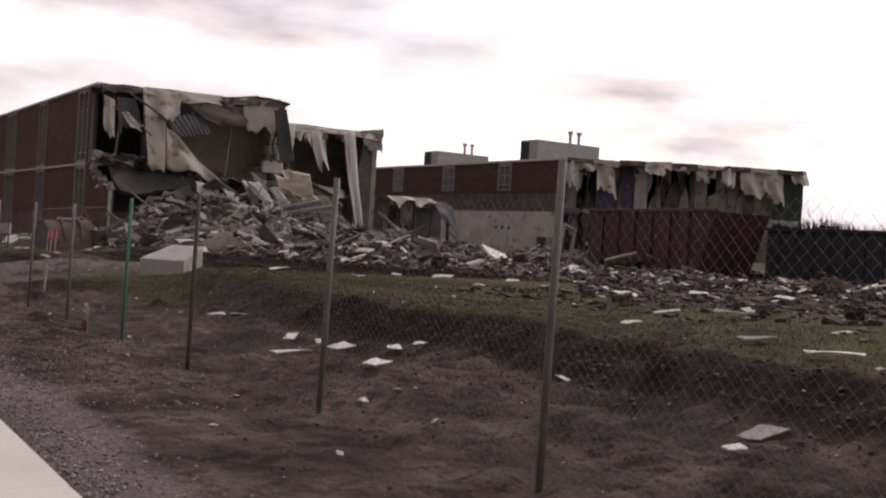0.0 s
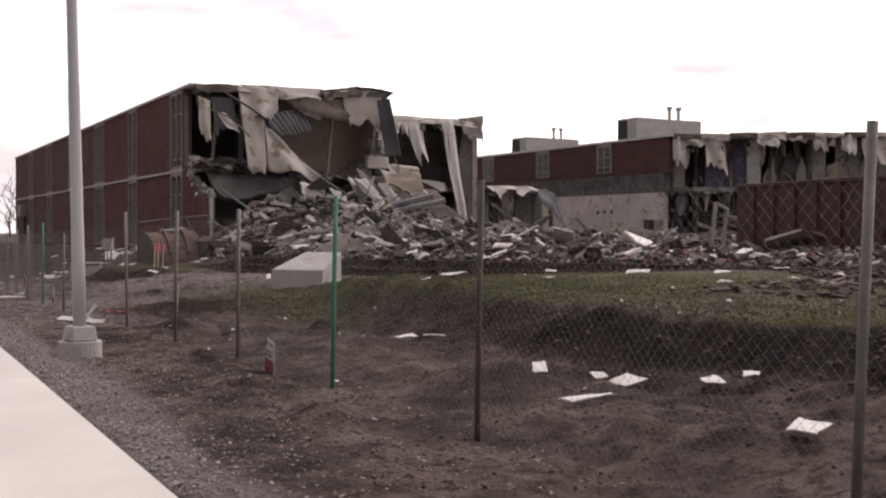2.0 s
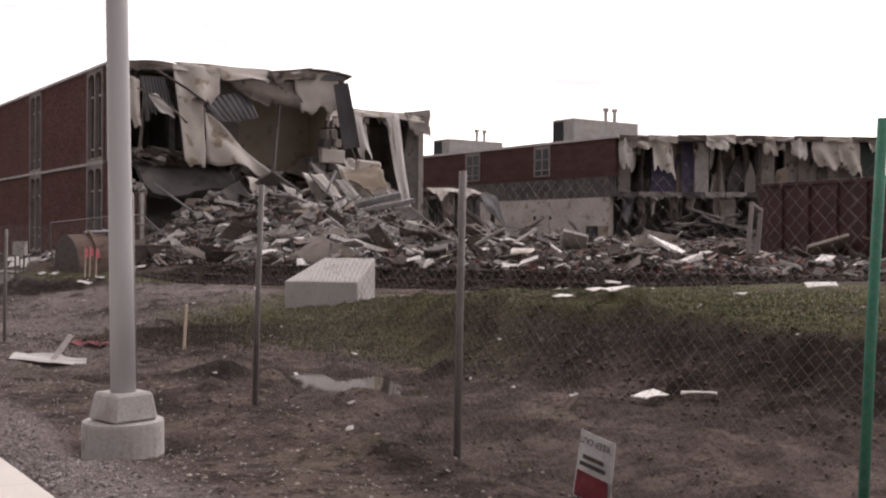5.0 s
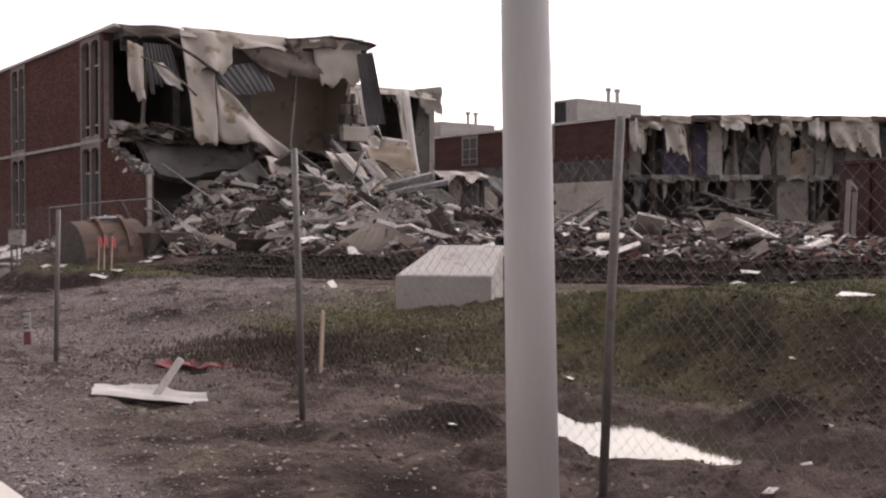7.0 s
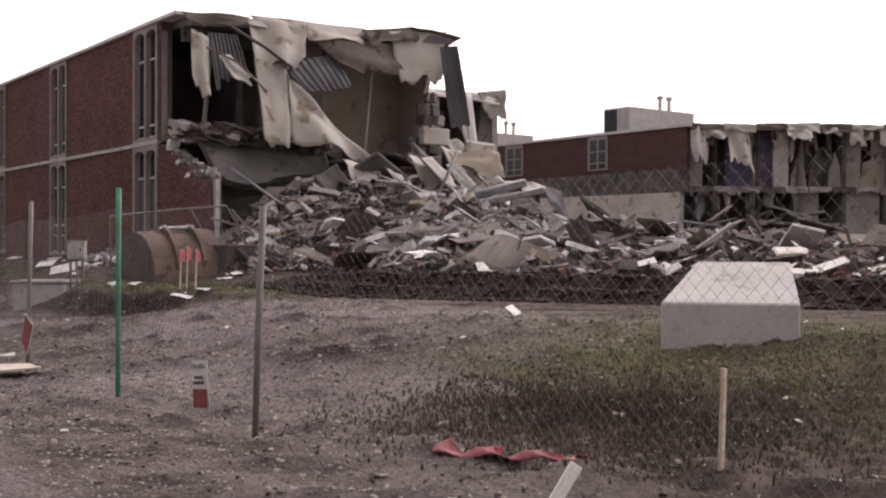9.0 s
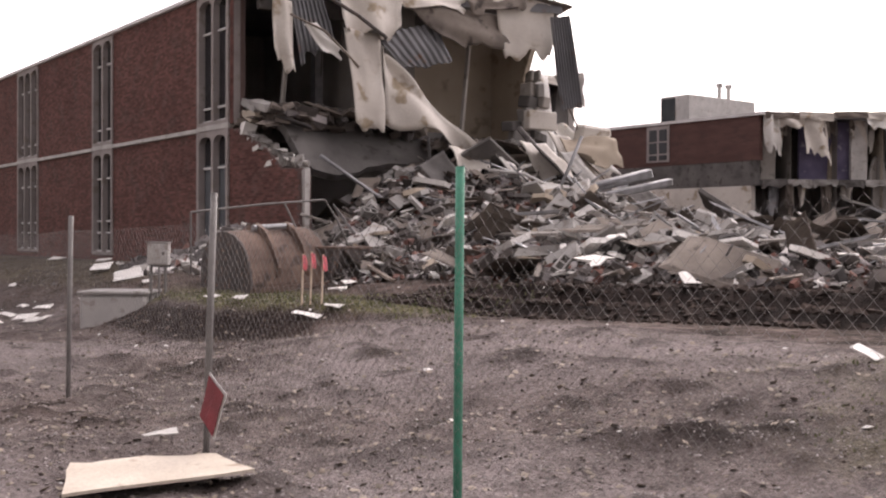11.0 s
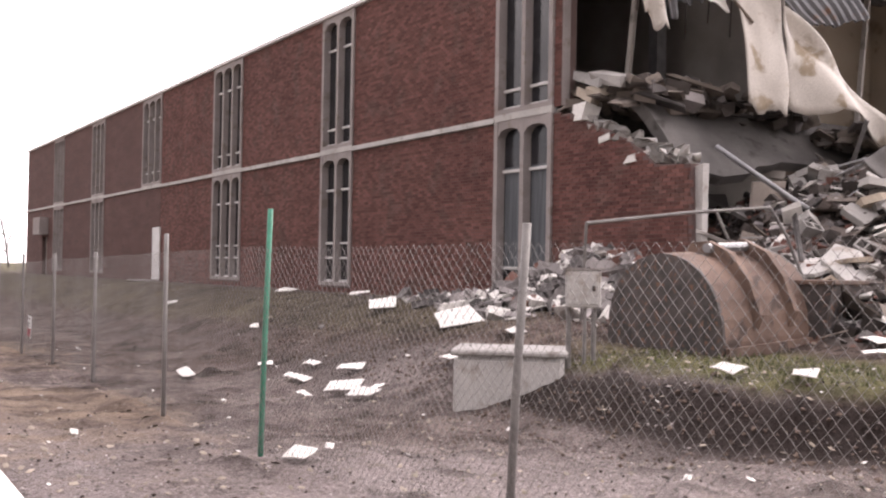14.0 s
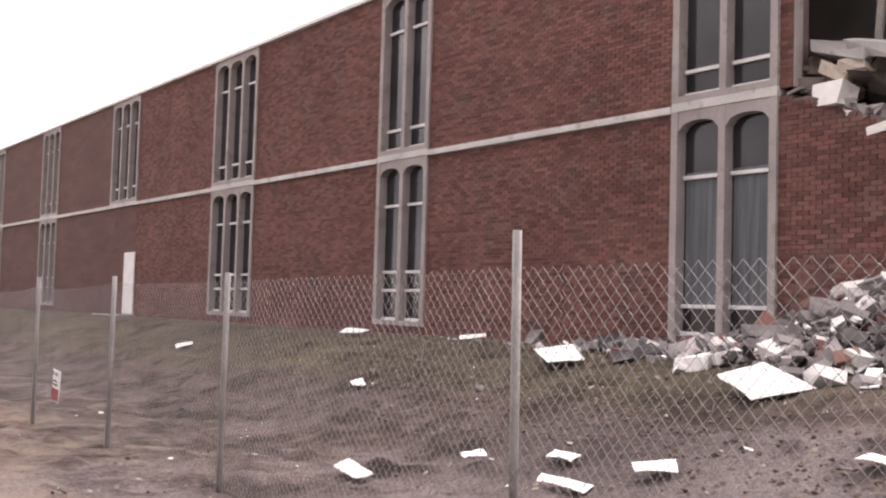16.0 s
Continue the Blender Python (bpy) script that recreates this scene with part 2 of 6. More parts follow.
def ground_material():
    """Mud, gravel and turf, mixed by the sheet's own masks and broken up by noise."""
    m = bpy.data.materials.new("ground")
    m.use_nodes = True
    n, l = m.node_tree.nodes, m.node_tree.links
    p = n["Principled BSDF"]
    geo = n.new("ShaderNodeNewGeometry")

    def noise_at(scale, detail=5, rough=0.6):
        q = n.new("ShaderNodeTexNoise")
        q.inputs["Scale"].default_value, q.inputs["Detail"].default_value, q.inputs["Roughness"].default_value = scale, detail, rough
        l.new(geo.outputs["Position"], q.inputs["Vector"])
        return q.outputs["Fac"]

    def two(fac, a, b, lo, hi):
        r = n.new("ShaderNodeValToRGB")
        r.color_ramp.elements[0].position, r.color_ramp.elements[0].color = lo, (*a, 1)
        r.color_ramp.elements[1].position, r.color_ramp.elements[1].color = hi, (*b, 1)
        l.new(fac, r.inputs["Fac"])
        return r.outputs["Color"]

    def mix(fac, a, b, mode="MIX"):
        q = n.new("ShaderNodeMixRGB")
        q.blend_type = mode
        if isinstance(fac, float):
            q.inputs["Fac"].default_value = fac
        else:
            l.new(fac, q.inputs["Fac"])
        l.new(a, q.inputs[1])
        l.new(b, q.inputs[2])
        return q.outputs["Color"]

    big, mid, fine, crumb = noise_at(0.45), noise_at(1.3, 7, 0.68), noise_at(26, 6, 0.75), noise_at(5.5, 6, 0.72)
    mud = two(mid, (0.030, 0.022, 0.018), (0.19, 0.144, 0.127), 0.38, 0.63)
    mud = mix(two(crumb, (0, 0, 0), (1, 1, 1), 0.50, 0.60), mud, two(big, (0.035, 0.026, 0.022), (0.075, 0.056, 0.047), 0.4, 0.6))
    gravel = two(fine, (0.085, 0.07, 0.066), (0.38, 0.33, 0.325), 0.36, 0.66)
    gravel = mix(mid, gravel, two(big, (0.145, 0.117, 0.11), (0.26, 0.22, 0.212), 0.4, 0.6))
    turf = two(mid, (0.055, 0.058, 0.024), (0.13, 0.12, 0.056), 0.35, 0.65)
    out = mud
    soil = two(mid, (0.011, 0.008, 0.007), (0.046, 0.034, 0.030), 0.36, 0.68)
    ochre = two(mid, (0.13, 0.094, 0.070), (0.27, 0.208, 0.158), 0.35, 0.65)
    for name, colour in (("gravel", gravel), ("grass", turf), ("ochre", ochre), ("soil_and_shade", soil)):
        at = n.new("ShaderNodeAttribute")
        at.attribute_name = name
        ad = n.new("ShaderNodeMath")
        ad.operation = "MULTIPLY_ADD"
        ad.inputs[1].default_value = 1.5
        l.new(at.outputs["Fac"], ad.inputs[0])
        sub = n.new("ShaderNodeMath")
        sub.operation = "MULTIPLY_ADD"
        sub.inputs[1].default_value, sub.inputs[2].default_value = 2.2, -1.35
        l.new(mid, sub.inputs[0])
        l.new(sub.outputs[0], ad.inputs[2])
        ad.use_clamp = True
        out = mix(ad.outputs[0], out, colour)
    grain = n.new("ShaderNodeMapRange")
    grain.inputs["To Min"].default_value, grain.inputs["To Max"].default_value = 0.55, 1.45
    l.new(fine, grain.inputs["Value"])
    out = mix(1.0, out, grain.outputs[0], "MULTIPLY")
    l.new(out, p.inputs["Base Color"])
    p.inputs["Roughness"].default_value, p.inputs["Specular IOR Level"].default_value = 0.95, 0.1
    bp = n.new("ShaderNodeBump")
    bp.inputs["Strength"].default_value, bp.inputs["Distance"].default_value = 0.8, 0.05
    l.new(fine, bp.inputs["Height"])
    bp2 = n.new("ShaderNodeBump")
    bp2.inputs["Strength"].default_value, bp2.inputs["Distance"].default_value = 0.7, 0.14
    l.new(crumb, bp2.inputs["Height"])
    l.new(bp.outputs[0], bp2.inputs["Normal"])
    l.new(bp2.outputs[0], p.inputs["Normal"])
    return m


M["ground"] = ground_material()


# ---- building helpers ----
def mesh_of(bm, name, material, smooth=False):
    me = bpy.data.meshes.new(name)
    bm.normal_update()
    bm.to_mesh(me)
    bm.free()
    me.materials.append(material)
    if smooth:
        for f in me.polygons:
            f.use_smooth = True
    return me


def raw(name, verts, faces, material, smooth=False):
    me = bpy.data.meshes.new(name)
    me.from_pydata([tuple(v) for v in verts], [], [tuple(f) for f in faces])
    me.materials.append(material)
    if smooth:
        for f in me.polygons:
            f.use_smooth = True
    return me


def part(name, bm, material, parent, label="", smooth=False):
    ob = new(name, mesh_of(bm, name, material, smooth) if isinstance(bm, bmesh.types.BMesh) else bm)
    ob.parent = parent
    if label:
        ob["label"] = label
    return ob


def thing(name, label, category, at=None, group="", kind=""):
    ob = new(name)
    if at is not None:
        ob.matrix_world = at
    ob.empty_display_size = 0.1
    return tagged(ob, label, category, group, kind)


def box(bm, x0, y0, z0, x1, y1, z1, bevel=0.0, m=None):
    r = bmesh.ops.create_cube(bm, size=1.0)
    vs = r["verts"]
    for v in vs:
        v.co = Vector((x0 + (v.co.x + 0.5) * (x1 - x0), y0 + (v.co.y + 0.5) * (y1 - y0), z0 + (v.co.z + 0.5) * (z1 - z0)))
    if bevel:
        es = list({e for v in vs for e in v.link_edges})
        vs = list({v for f in bmesh.ops.bevel(bm, geom=es, offset=bevel, segments=1, affect="EDGES")["faces"] for v in f.verts} | {v for v in vs if v.is_valid})
    if m is not None:
        bmesh.ops.transform(bm, matrix=m, verts=vs)
    return vs


def bbox(x0, y0, z0, x1, y1, z1, bevel=0.0, m=None):
    bm = bmesh.new()
    box(bm, x0, y0, z0, x1, y1, z1, bevel, m)
    return bm


def tube(bm, path, radius, sides=8, taper=1.0, caps=True):
    """A round bar along a list of points."""
    rings, n = [], len(path)
    for i, p in enumerate(path):
        p = Vector(p)
        d = (Vector(path[min(i + 1, n - 1)]) - Vector(path[max(i - 1, 0)])).normalized()
        u = d.orthogonal().normalized() if abs(d.z) > 0.99 else d.cross(Vector((0, 0, 1))).normalized()
        w = d.cross(u)
        r = radius * (1 + (taper - 1) * i / max(n - 1, 1))
        rings.append([bm.verts.new(p + r * (math.cos(2 * math.pi * k / sides) * u + math.sin(2 * math.pi * k / sides) * w)) for k in range(sides)])
    for a, b in zip(rings, rings[1:]):
        for k in range(sides):
            bm.faces.new((a[k], a[(k + 1) % sides], b[(k + 1) % sides], b[k]))
    if caps:
        bm.faces.new(rings[0][::-1])
        bm.faces.new(rings[-1])
    return bm


def prism(poly, axis, lo, hi):
    """A polygon of two coordinates pushed along the third axis from lo to hi."""
    bm = bmesh.new()

    def p3(a, b, c):
        return {"x": (c, a, b), "y": (a, c, b), "z": (a, b, c)}[axis]
    v0 = [bm.verts.new(p3(a, b, lo)) for a, b in poly]
    v1 = [bm.verts.new(p3(a, b, hi)) for a, b in poly]
    bm.faces.new(v0)
    bm.faces.new(v1[::-1])
    k = len(poly)
    for i in range(k):
        bm.faces.new((v0[i], v1[i], v1[(i + 1) % k], v0[(i + 1) % k]))
    bmesh.ops.recalc_face_normals(bm, faces=bm.faces)
    return bm


def sheet(p00, p10, p11, p01, nu=10, nv=12, fold=0.1, waves=3.0, ragged=0.0, thick=0.02, seed=0, ribs=0, rib=0.03, sag=0.0):
    """A hanging or bent sheet between four corners, with folds, a torn lower edge and thickness."""
    rng = random.Random(seed)
    p00, p10, p11, p01 = map(Vector, (p00, p10, p11, p01))
    nrm = (p10 - p00).cross(p01 - p00).normalized()
    tear = [ragged * min(1.0, max(0.0, 0.5 + 1.1 * noise.noise(Vector((i / nu * 4.5, seed * 1.7, 0.4))) + rng.uniform(-0.15, 0.15))) for i in range(nu + 1)]
    bm = bmesh.new()
    grid = []
    for j in range(nv + 1):
        row = []
        for i in range(nu + 1):
            u, v = i / nu, j / nv * (1 - tear[i] * (j / nv))
            p = (p00 * (1 - u) + p10 * u) * (1 - v) + (p01 * (1 - u) + p11 * u) * v
            off = fold * math.sin(waves * 2 * math.pi * u + 1.5 * math.sin(3 * v + seed)) * (0.35 + 0.65 * v)
            off += fold * 0.7 * noise.noise(Vector((u * 3 + seed, v * 3, seed * 0.37)))
            if ribs:
                off += rib * (1 if (i % 4) < 2 else -1)
            drift = (p10 - p00) * (0.13 * ragged * noise.noise(Vector((v * 3.5, seed * 2.3, u))))
            row.append(p + nrm * off + drift + Vector((0, 0, -sag * 4 * u * (1 - u))))
        grid.append(row)
    front = [[bm.verts.new(q) for q in row] for row in grid]
    back = [[bm.verts.new(q - nrm * thick) for q in row] for row in grid]
    for j in range(nv):
        for i in range(nu):
            bm.faces.new((front[j][i], front[j][i + 1], front[j + 1][i + 1], front[j + 1][i]))
            bm.faces.new((back[j][i], back[j + 1][i], back[j + 1][i + 1], back[j][i + 1]))
    rim = front[0] + [r[-1] for r in front[1:]] + front[-1][-2::-1] + [r[0] for r in front[-2:0:-1]]
    rim2 = back[0] + [r[-1] for r in back[1:]] + back[-1][-2::-1] + [r[0] for r in back[-2:0:-1]]
    for i in range(len(rim)):
        k = (i + 1) % len(rim)
        bm.faces.new((rim[i], rim2[i], rim2[k], rim[k]))
    return bm


def chunk_data(rng, sx, sy, sz, jitter=0.25):
    """Corners and faces of a rough broken block."""
    if jitter > 0.3:
        vs = [Vector(d) * rng.uniform(0.75, 1.15) for d in ((0.55 * sx, 0, 0), (-0.55 * sx, 0, 0), (0, 0.55 * sy, 0), (0, -0.55 * sy, 0), (0, 0, 0.55 * sz), (0, 0, -0.55 * sz))]
        return vs, [(0, 2, 4), (2, 1, 4), (1, 3, 4), (3, 0, 4), (2, 0, 5), (1, 2, 5), (3, 1, 5), (0, 3, 5)]
    vs = []
    for a in (-0.5, 0.5):
        for b in (-0.5, 0.5):
            for c in (-0.5, 0.5):
                vs.append(Vector((a * sx * (1 + rng.uniform(-jitter, jitter)), b * sy * (1 + rng.uniform(-jitter, jitter)), c * sz * (1 + rng.uniform(-jitter, jitter)))))
    return vs, [(0, 1, 3, 2), (4, 6, 7, 5), (0, 4, 5, 1), (2, 3, 7, 6), (0, 2, 6, 4), (1, 5, 7, 3)]


def turn(rng, tilt=0.6):
    return Euler((rng.uniform(-tilt, tilt), rng.uniform(-tilt, tilt), rng.uniform(0, 6.28))).to_matrix()


# ---- the lie of the land ----
def smooth(a, b, v):
    t = min(max((v - a) / (b - a), 0.0), 1.0)
    return t * t * (3 - 2 * t)


def lerp_table(table, v):
    for (a, p), (b, q) in zip(table, table[1:]):
        if v <= b:
            return p + (q - p) * max(0.0, (v - a) / (b - a))
    return table[-1][1]


BANK = ((-20, 7.4), (5, 8.0), (11, 8.4), (18, 8.3), (28, 9.6), (36, 10.2), (40, 10.3), (42, 9.8), (44, 8.65), (46, 8.5), (52, 9.4), (70, 10.5))
FENCE_LINE = ((-10, 4.1), (8.2, 4.18), (11.7, 4.31), (14.9, 4.5), (17.75, 4.47), (20.9, 4.54), (23.8, 4.52), (28.8, 4.31), (31.5, 4.31), (34.6, 4.39), (38.6, 4.67), (42.2, 4.84), (45.6, 4.74), (48.5, 4.78), (52.7, 5.0), (90, 5.4))


def base_z(y):
    return 0.42 - 0.0115 * min(max(y, -40), 75)


# low mounds of dark soil: x, y, half length, height
MOUNDS = ((7.2, 32.4, 0.95, 0.17), (8.7, 36.2, 0.7, 0.12), (5.6, 33.8, 0.75, 0.15), (9.5, 33.0, 0.7, 0.11), (6.0, 36.2, 0.6, 0.1), (8.3, 37.9, 0.7, 0.12), (9.7, 34.2, 0.6, 0.1), (6.3, 30.9, 0.5, 0.09),
          (5.0, 35.6, 0.5, 0.1), (7.0, 39.4, 0.7, 0.13), (6.2, 41.5, 0.6, 0.12), (5.6, 38.6, 0.5, 0.09), (10.6, 37.0, 0.7, 0.1), (6.9, 27.6, 0.95, 0.2), (7.7, 27.0, 0.75, 0.17), (5.05, 22.8, 0.5, 0.3), (7.3, 21.7, 0.42, 0.3), (8.0, 20.6, 0.5, 0.2), (6.1, 25.2, 0.6, 0.12),
          (7.4, 43.6, 0.6, 0.1), (6.6, 46.5, 0.7, 0.1), (8.2, 51.5, 0.8, 0.12), (6.8, 49.0, 0.5, 0.08), (7.8, 55.0, 0.7, 0.1), (5.6, 19.4, 0.5, 0.12), (7.3, 17.2, 0.6, 0.14), (6.4, 14.0, 0.6, 0.12), (5.2, 10.2, 0.6, 0.12), (6.6, 9.0, 0.5, 0.12))


def mound_at(x, y):
    out = 0.0
    for mx, my, mr, mh in MOUNDS:
        if abs(x - mx) < 2.0 and abs(y - my) < 2.0:
            q = ((x - mx) * 0.75 + (y - my) * 0.66) ** 2 * 4.0 + ((x - mx) * 0.66 - (y - my) * 0.75) ** 2
            out = max(out, mh * math.exp(-q / (mr * mr)) * (1 + 0.9 * noise.noise(Vector((x * 2.4, y * 2.4, 4.0)))))
    return out


def clump(x, y):
    """Small clumps of turned soil on the field."""
    n_ = noise.noise(Vector((x * 1.5, y * 1.5, 31.0))) + 0.6 * noise.noise(Vector((x * 3.7, y * 3.7, 32.0)))
    return max(0.0, n_ - 0.18) * smooth(23, 28, y) * smooth(3.0, 4.2, x) * (1 - smooth(11, 13, x))


def land(x, y):
    """Height of the ground: a verge along the path, muddy low ground, then a bank up to the building's level."""
    z = base_z(y)
    bank = lerp_table(BANK, y) + 0.5 * noise.noise(Vector((y * 0.35, 3.1, 0)))
    wide = 1.9 * smooth(45, 51, y)
    field = smooth(24, 29, y) * (1 - smooth(40, 43, y))
    foot = lerp_table(FOOT, y) + 0.35 * noise.noise(Vector((y * 0.8, 1.0, 2.0)))
    up = smooth(bank - 0.75 - wide, bank + 0.4 + wide, x)
    up = up * (1 - field) + field * (0.52 * smooth(5.6, 10.5, x) + 0.2 * smooth(foot - 1.6, foot - 1.4, x) + 0.28 * smooth(foot - 0.95, foot - 0.7, x))
    low = z - 0.06 * smooth(2.6, 5, x) + 0.16 * smooth(4.8, 7.2, x) * (1 - smooth(15, 20, y)) + 0.14 * smooth(4.0, 6.0, x) * (1 - smooth(9, 15, y))
    high = 0.86 - 0.002 * (y - 20) + 0.022 * min(16.0, max(0.0, 22 - y)) * (1 - smooth(18, 26, x)) * smooth(bank + 0.3, bank + 4.5, x)
    high -= 0.32 * smooth(40, 43, y) * (1 - smooth(47, 50, y)) * (1 - smooth(11.2, 14.0, x))
    z = low * (1 - up) + high * up
    if 1.9 < x < 60 and -30 < y < 90:
        rough_mud = smooth(2.4, 4.5, x) * (1 - smooth(bank + 0.6, bank + 2.0, x)) * (1 - 0.15 * smooth(26, 32, y))
        z += 0.07 * rough_mud * noise.noise(Vector((x * 0.75, y * 0.5, 0.3)))
        z += 0.05 * rough_mud * noise.noise(Vector((x * 1.9, y * 1.3, 2.3)))
        turned = noise.noise(Vector((x * 1.2 + 0.3 * y, y * 0.8, 11.0))) + 0.6 * noise.noise(Vector((x * 3.1, y * 2.6, 13.0)))
        z += 0.22 * rough_mud * max(0.0, turned - 0.22) * (1 - 0.5 * smooth(24, 28, y))
        lumps = noise.noise(Vector((x * 3.4, y * 3.4, 5.3)))
        z += (0.02 + 0.05 * rough_mud) * smooth(2.3, 3.0, x) * max(lumps, -0.25) * (1 - 0.5 * smooth(bank + 0.6, bank + 2.0, x))
        z -= 0.22 * math.exp(-((x - bank + 1.3) / 0.7) ** 2) * (1 - smooth(13, 19, y))
        rut = math.sin((x - 0.16 * y) * 2 * math.pi / 1.9)
        tread = 0.6 + 0.4 * math.sin((y + 0.3 * x) * 2 * math.pi / 0.42)
        z -= 0.10 * rough_mud * max(0.0, rut - 0.4) * tread * smooth(4.6, 5.4, x) * (1 - smooth(22, 25, y))
        z += 0.012 * noise.noise(Vector((x * 9, y * 9, 7.7))) + 0.55 * mound_at(x, y) + 0.10 * clump(x, y)
        z -= 0.16 * math.exp(-((x - 2.94) / 0.55) ** 2 - ((y - 19.66) / 0.6) ** 2)
        pud = ((x - 6.4 - 0.15 * (y - 22.3)) / 0.62) ** 2 + ((y - 22.3) / 1.2) ** 2 + 0.7 * noise.noise(Vector((x * 2.1, y * 2.1, 8.0)))
        z -= 0.24 * math.exp(-pud)
    return z


FOOT = ((-5, 37.0), (0, 34.0), (10, 29.0), (18, 25.0), (24, 21.5), (30, 18.5), (36, 15.6), (40, 13.6), (46, 12.2), (49.6, 12.7), (50.6, 14.5), (60, 14.6))


def debris_h(x, y):
    """Height of the heap of rubble over the ground."""
    d = x - lerp_table(FOOT, y) + 1.0 * noise.noise(Vector((x * 0.4, y * 0.4, 9)))
    if d < 0 or x < 12.2:
        return 0.0
    back = smooth(33, 42, y)
    h = (0.10 + 0.12 * smooth(20, 30, y) + 0.36 * back) * smooth(0, 3.0, d) + (0.05 + 0.08 * back) * smooth(4, 14, d)
    h += 2.1 * math.exp(-(((x - 20.2) / 4.0) ** 2 + ((y - 50.8) / 4.6) ** 2))
    h += 0.8 * math.exp(-(((x - 16.6) / 1.8) ** 2 + ((y - 49.3) / 2.2) ** 2))
    h += 1.3 * math.exp(-(((x - 25.5) / 3.4) ** 2 + ((y - 53.5) / 4.2) ** 2))
    h *= 1 - smooth(66, 72, y)
    h += 0.3 * noise.noise(Vector((x * 0.55, y * 0.55, 4))) * smooth(0, 3, d)
    return max(h, 0.0)


# ---- ground ----
def kerb_x(y):
    return 1.72 + 0.026 * max(0.0, y - 6)


def spaced(*runs):
    out = []
    for a, b, step in runs:
        k = max(1, round((b - a) / step))
        out += [a + (b - a) * i / k for i in range(k)]
    return out + [runs[-1][1]]


def build_ground():
    xs = spaced((-900, -60, 120), (-60, -4, 8), (-4, 1.8, 0.8), (1.8, 11, 0.11), (11, 22, 0.25), (22, 60, 1.6), (60, 160, 12), (160, 1500, 150))
    ys = spaced((-900, -60, 120), (-60, -6, 6), (-6, 3, 0.5), (3, 56, 0.11), (56, 62, 0.2), (62, 90, 0.8), (90, 140, 6), (140, 1800, 150))
    verts, grass, gravel, soil_and_shade, ochre = [], [], [], [], []
    for y in ys:
        bank = lerp_table(BANK, y)
        for x in xs:
            edge = 1.72 + 0.026 * max(0.0, y - 6)
            verts.append((x, y, land(x, y) - 0.12 * (1 - smooth(edge - 0.16, edge + 0.1, x))))
            w = noise.noise(Vector((x * 0.3, y * 0.3, 1.7)))
            foot = lerp_table(FOOT, y)
            near = (1 - smooth(20, 24, y))
            g = (near * smooth(bank + 0.05, bank + 0.35, x) + (1 - near) * smooth(6.6, 7.9, x) * (0.72 + 0.15 * smooth(8.5, 10.5, x))) * (1 - smooth(30, 35, y)) * (1 - smooth(foot - 5, foot - 1.5, x + 2 * w)) * (0.72 + 0.9 * w)
            spoil = math.exp(-(((x - 16) / 5.2) ** 2 + ((y - 11) / 6.0) ** 2) * 1.6) + 0.5 * w
            g *= 1 - smooth(0.25, 0.5, spoil) * smooth(bank + 1.4, bank + 2.4, x)
            g = max(g, 0.75 * smooth(bank - 0.1, bank + 0.3, x) * (1 - smooth(bank + 2.6, bank + 3.6, x)) * smooth(39, 42, y) * (1 - smooth(46, 49, y)))
            g = max(g, 0.42 * smooth(9.0, 10, x) * smooth(48, 52, y) * (1 - smooth(12.5, 13.5, x)))
            strip = smooth(foot - 2.0 + 0.5 * w, foot - 1.6 + 0.5 * w, x) * (1 - smooth(foot - 0.6, foot - 0.2, x)) * smooth(16, 22, y) * (1 - smooth(42, 44, y))
            strip = max(strip, 0.8 * smooth(bank - 0.7, bank - 0.4, x) * (1 - smooth(bank + 0.0, bank + 0.3, x)) * smooth(41, 43, y) * (1 - smooth(47, 50, y)))
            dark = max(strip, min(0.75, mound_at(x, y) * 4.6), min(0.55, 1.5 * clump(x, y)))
            # the shaded bank face below the lawn is painted in as dark soil colour
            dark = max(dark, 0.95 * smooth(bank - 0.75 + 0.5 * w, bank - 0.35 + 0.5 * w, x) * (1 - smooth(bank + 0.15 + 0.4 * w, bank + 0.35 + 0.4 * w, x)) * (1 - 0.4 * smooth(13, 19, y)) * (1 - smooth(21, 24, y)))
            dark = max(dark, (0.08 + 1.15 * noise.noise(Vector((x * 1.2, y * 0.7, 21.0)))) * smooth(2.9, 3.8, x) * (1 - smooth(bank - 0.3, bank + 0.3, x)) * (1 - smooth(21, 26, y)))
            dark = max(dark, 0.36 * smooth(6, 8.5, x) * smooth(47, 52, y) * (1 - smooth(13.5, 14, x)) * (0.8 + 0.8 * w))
            soil_and_shade.append(min(max(dark, 0), 1))
            ochre.append(0.62 * smooth(44, 49, y) * (1 - smooth(4.2, 5.4, x + 2 * w)))
            g *= 1 - 0.9 * strip
            g = max(g, 0.38 * smooth(14, 22, y) * (1 - smooth(24, 28, y)) * smooth(2.6, 3.5, x) * (1 - smooth(6, 7, x)) * (0.6 + w))
            if x > 60 or y > 120 or x < -10 or y < -20:
                g = 0.6
            v = 1.0 * (1 - smooth(kerb_x(y) + 0.35 + 0.4 * w, kerb_x(y) + 0.85 + 0.4 * w, x)) + (0.62 + 0.5 * w) * smooth(26, 31, y) * (1 - smooth(10.5 - 1.6 * smooth(40, 42, y), 13 - 3.4 * smooth(40, 42, y), x)) * (1 - 0.7 * smooth(47, 52, y))
            v = max(v, 0.45 * smooth(20, 26, y) * (1 - smooth(4.5, 6, x)))
            grass.append(min(max(g, 0), 1))
            gravel.append(min(max(v + 0.2 * w, 0), 1))
    nx = len(xs)
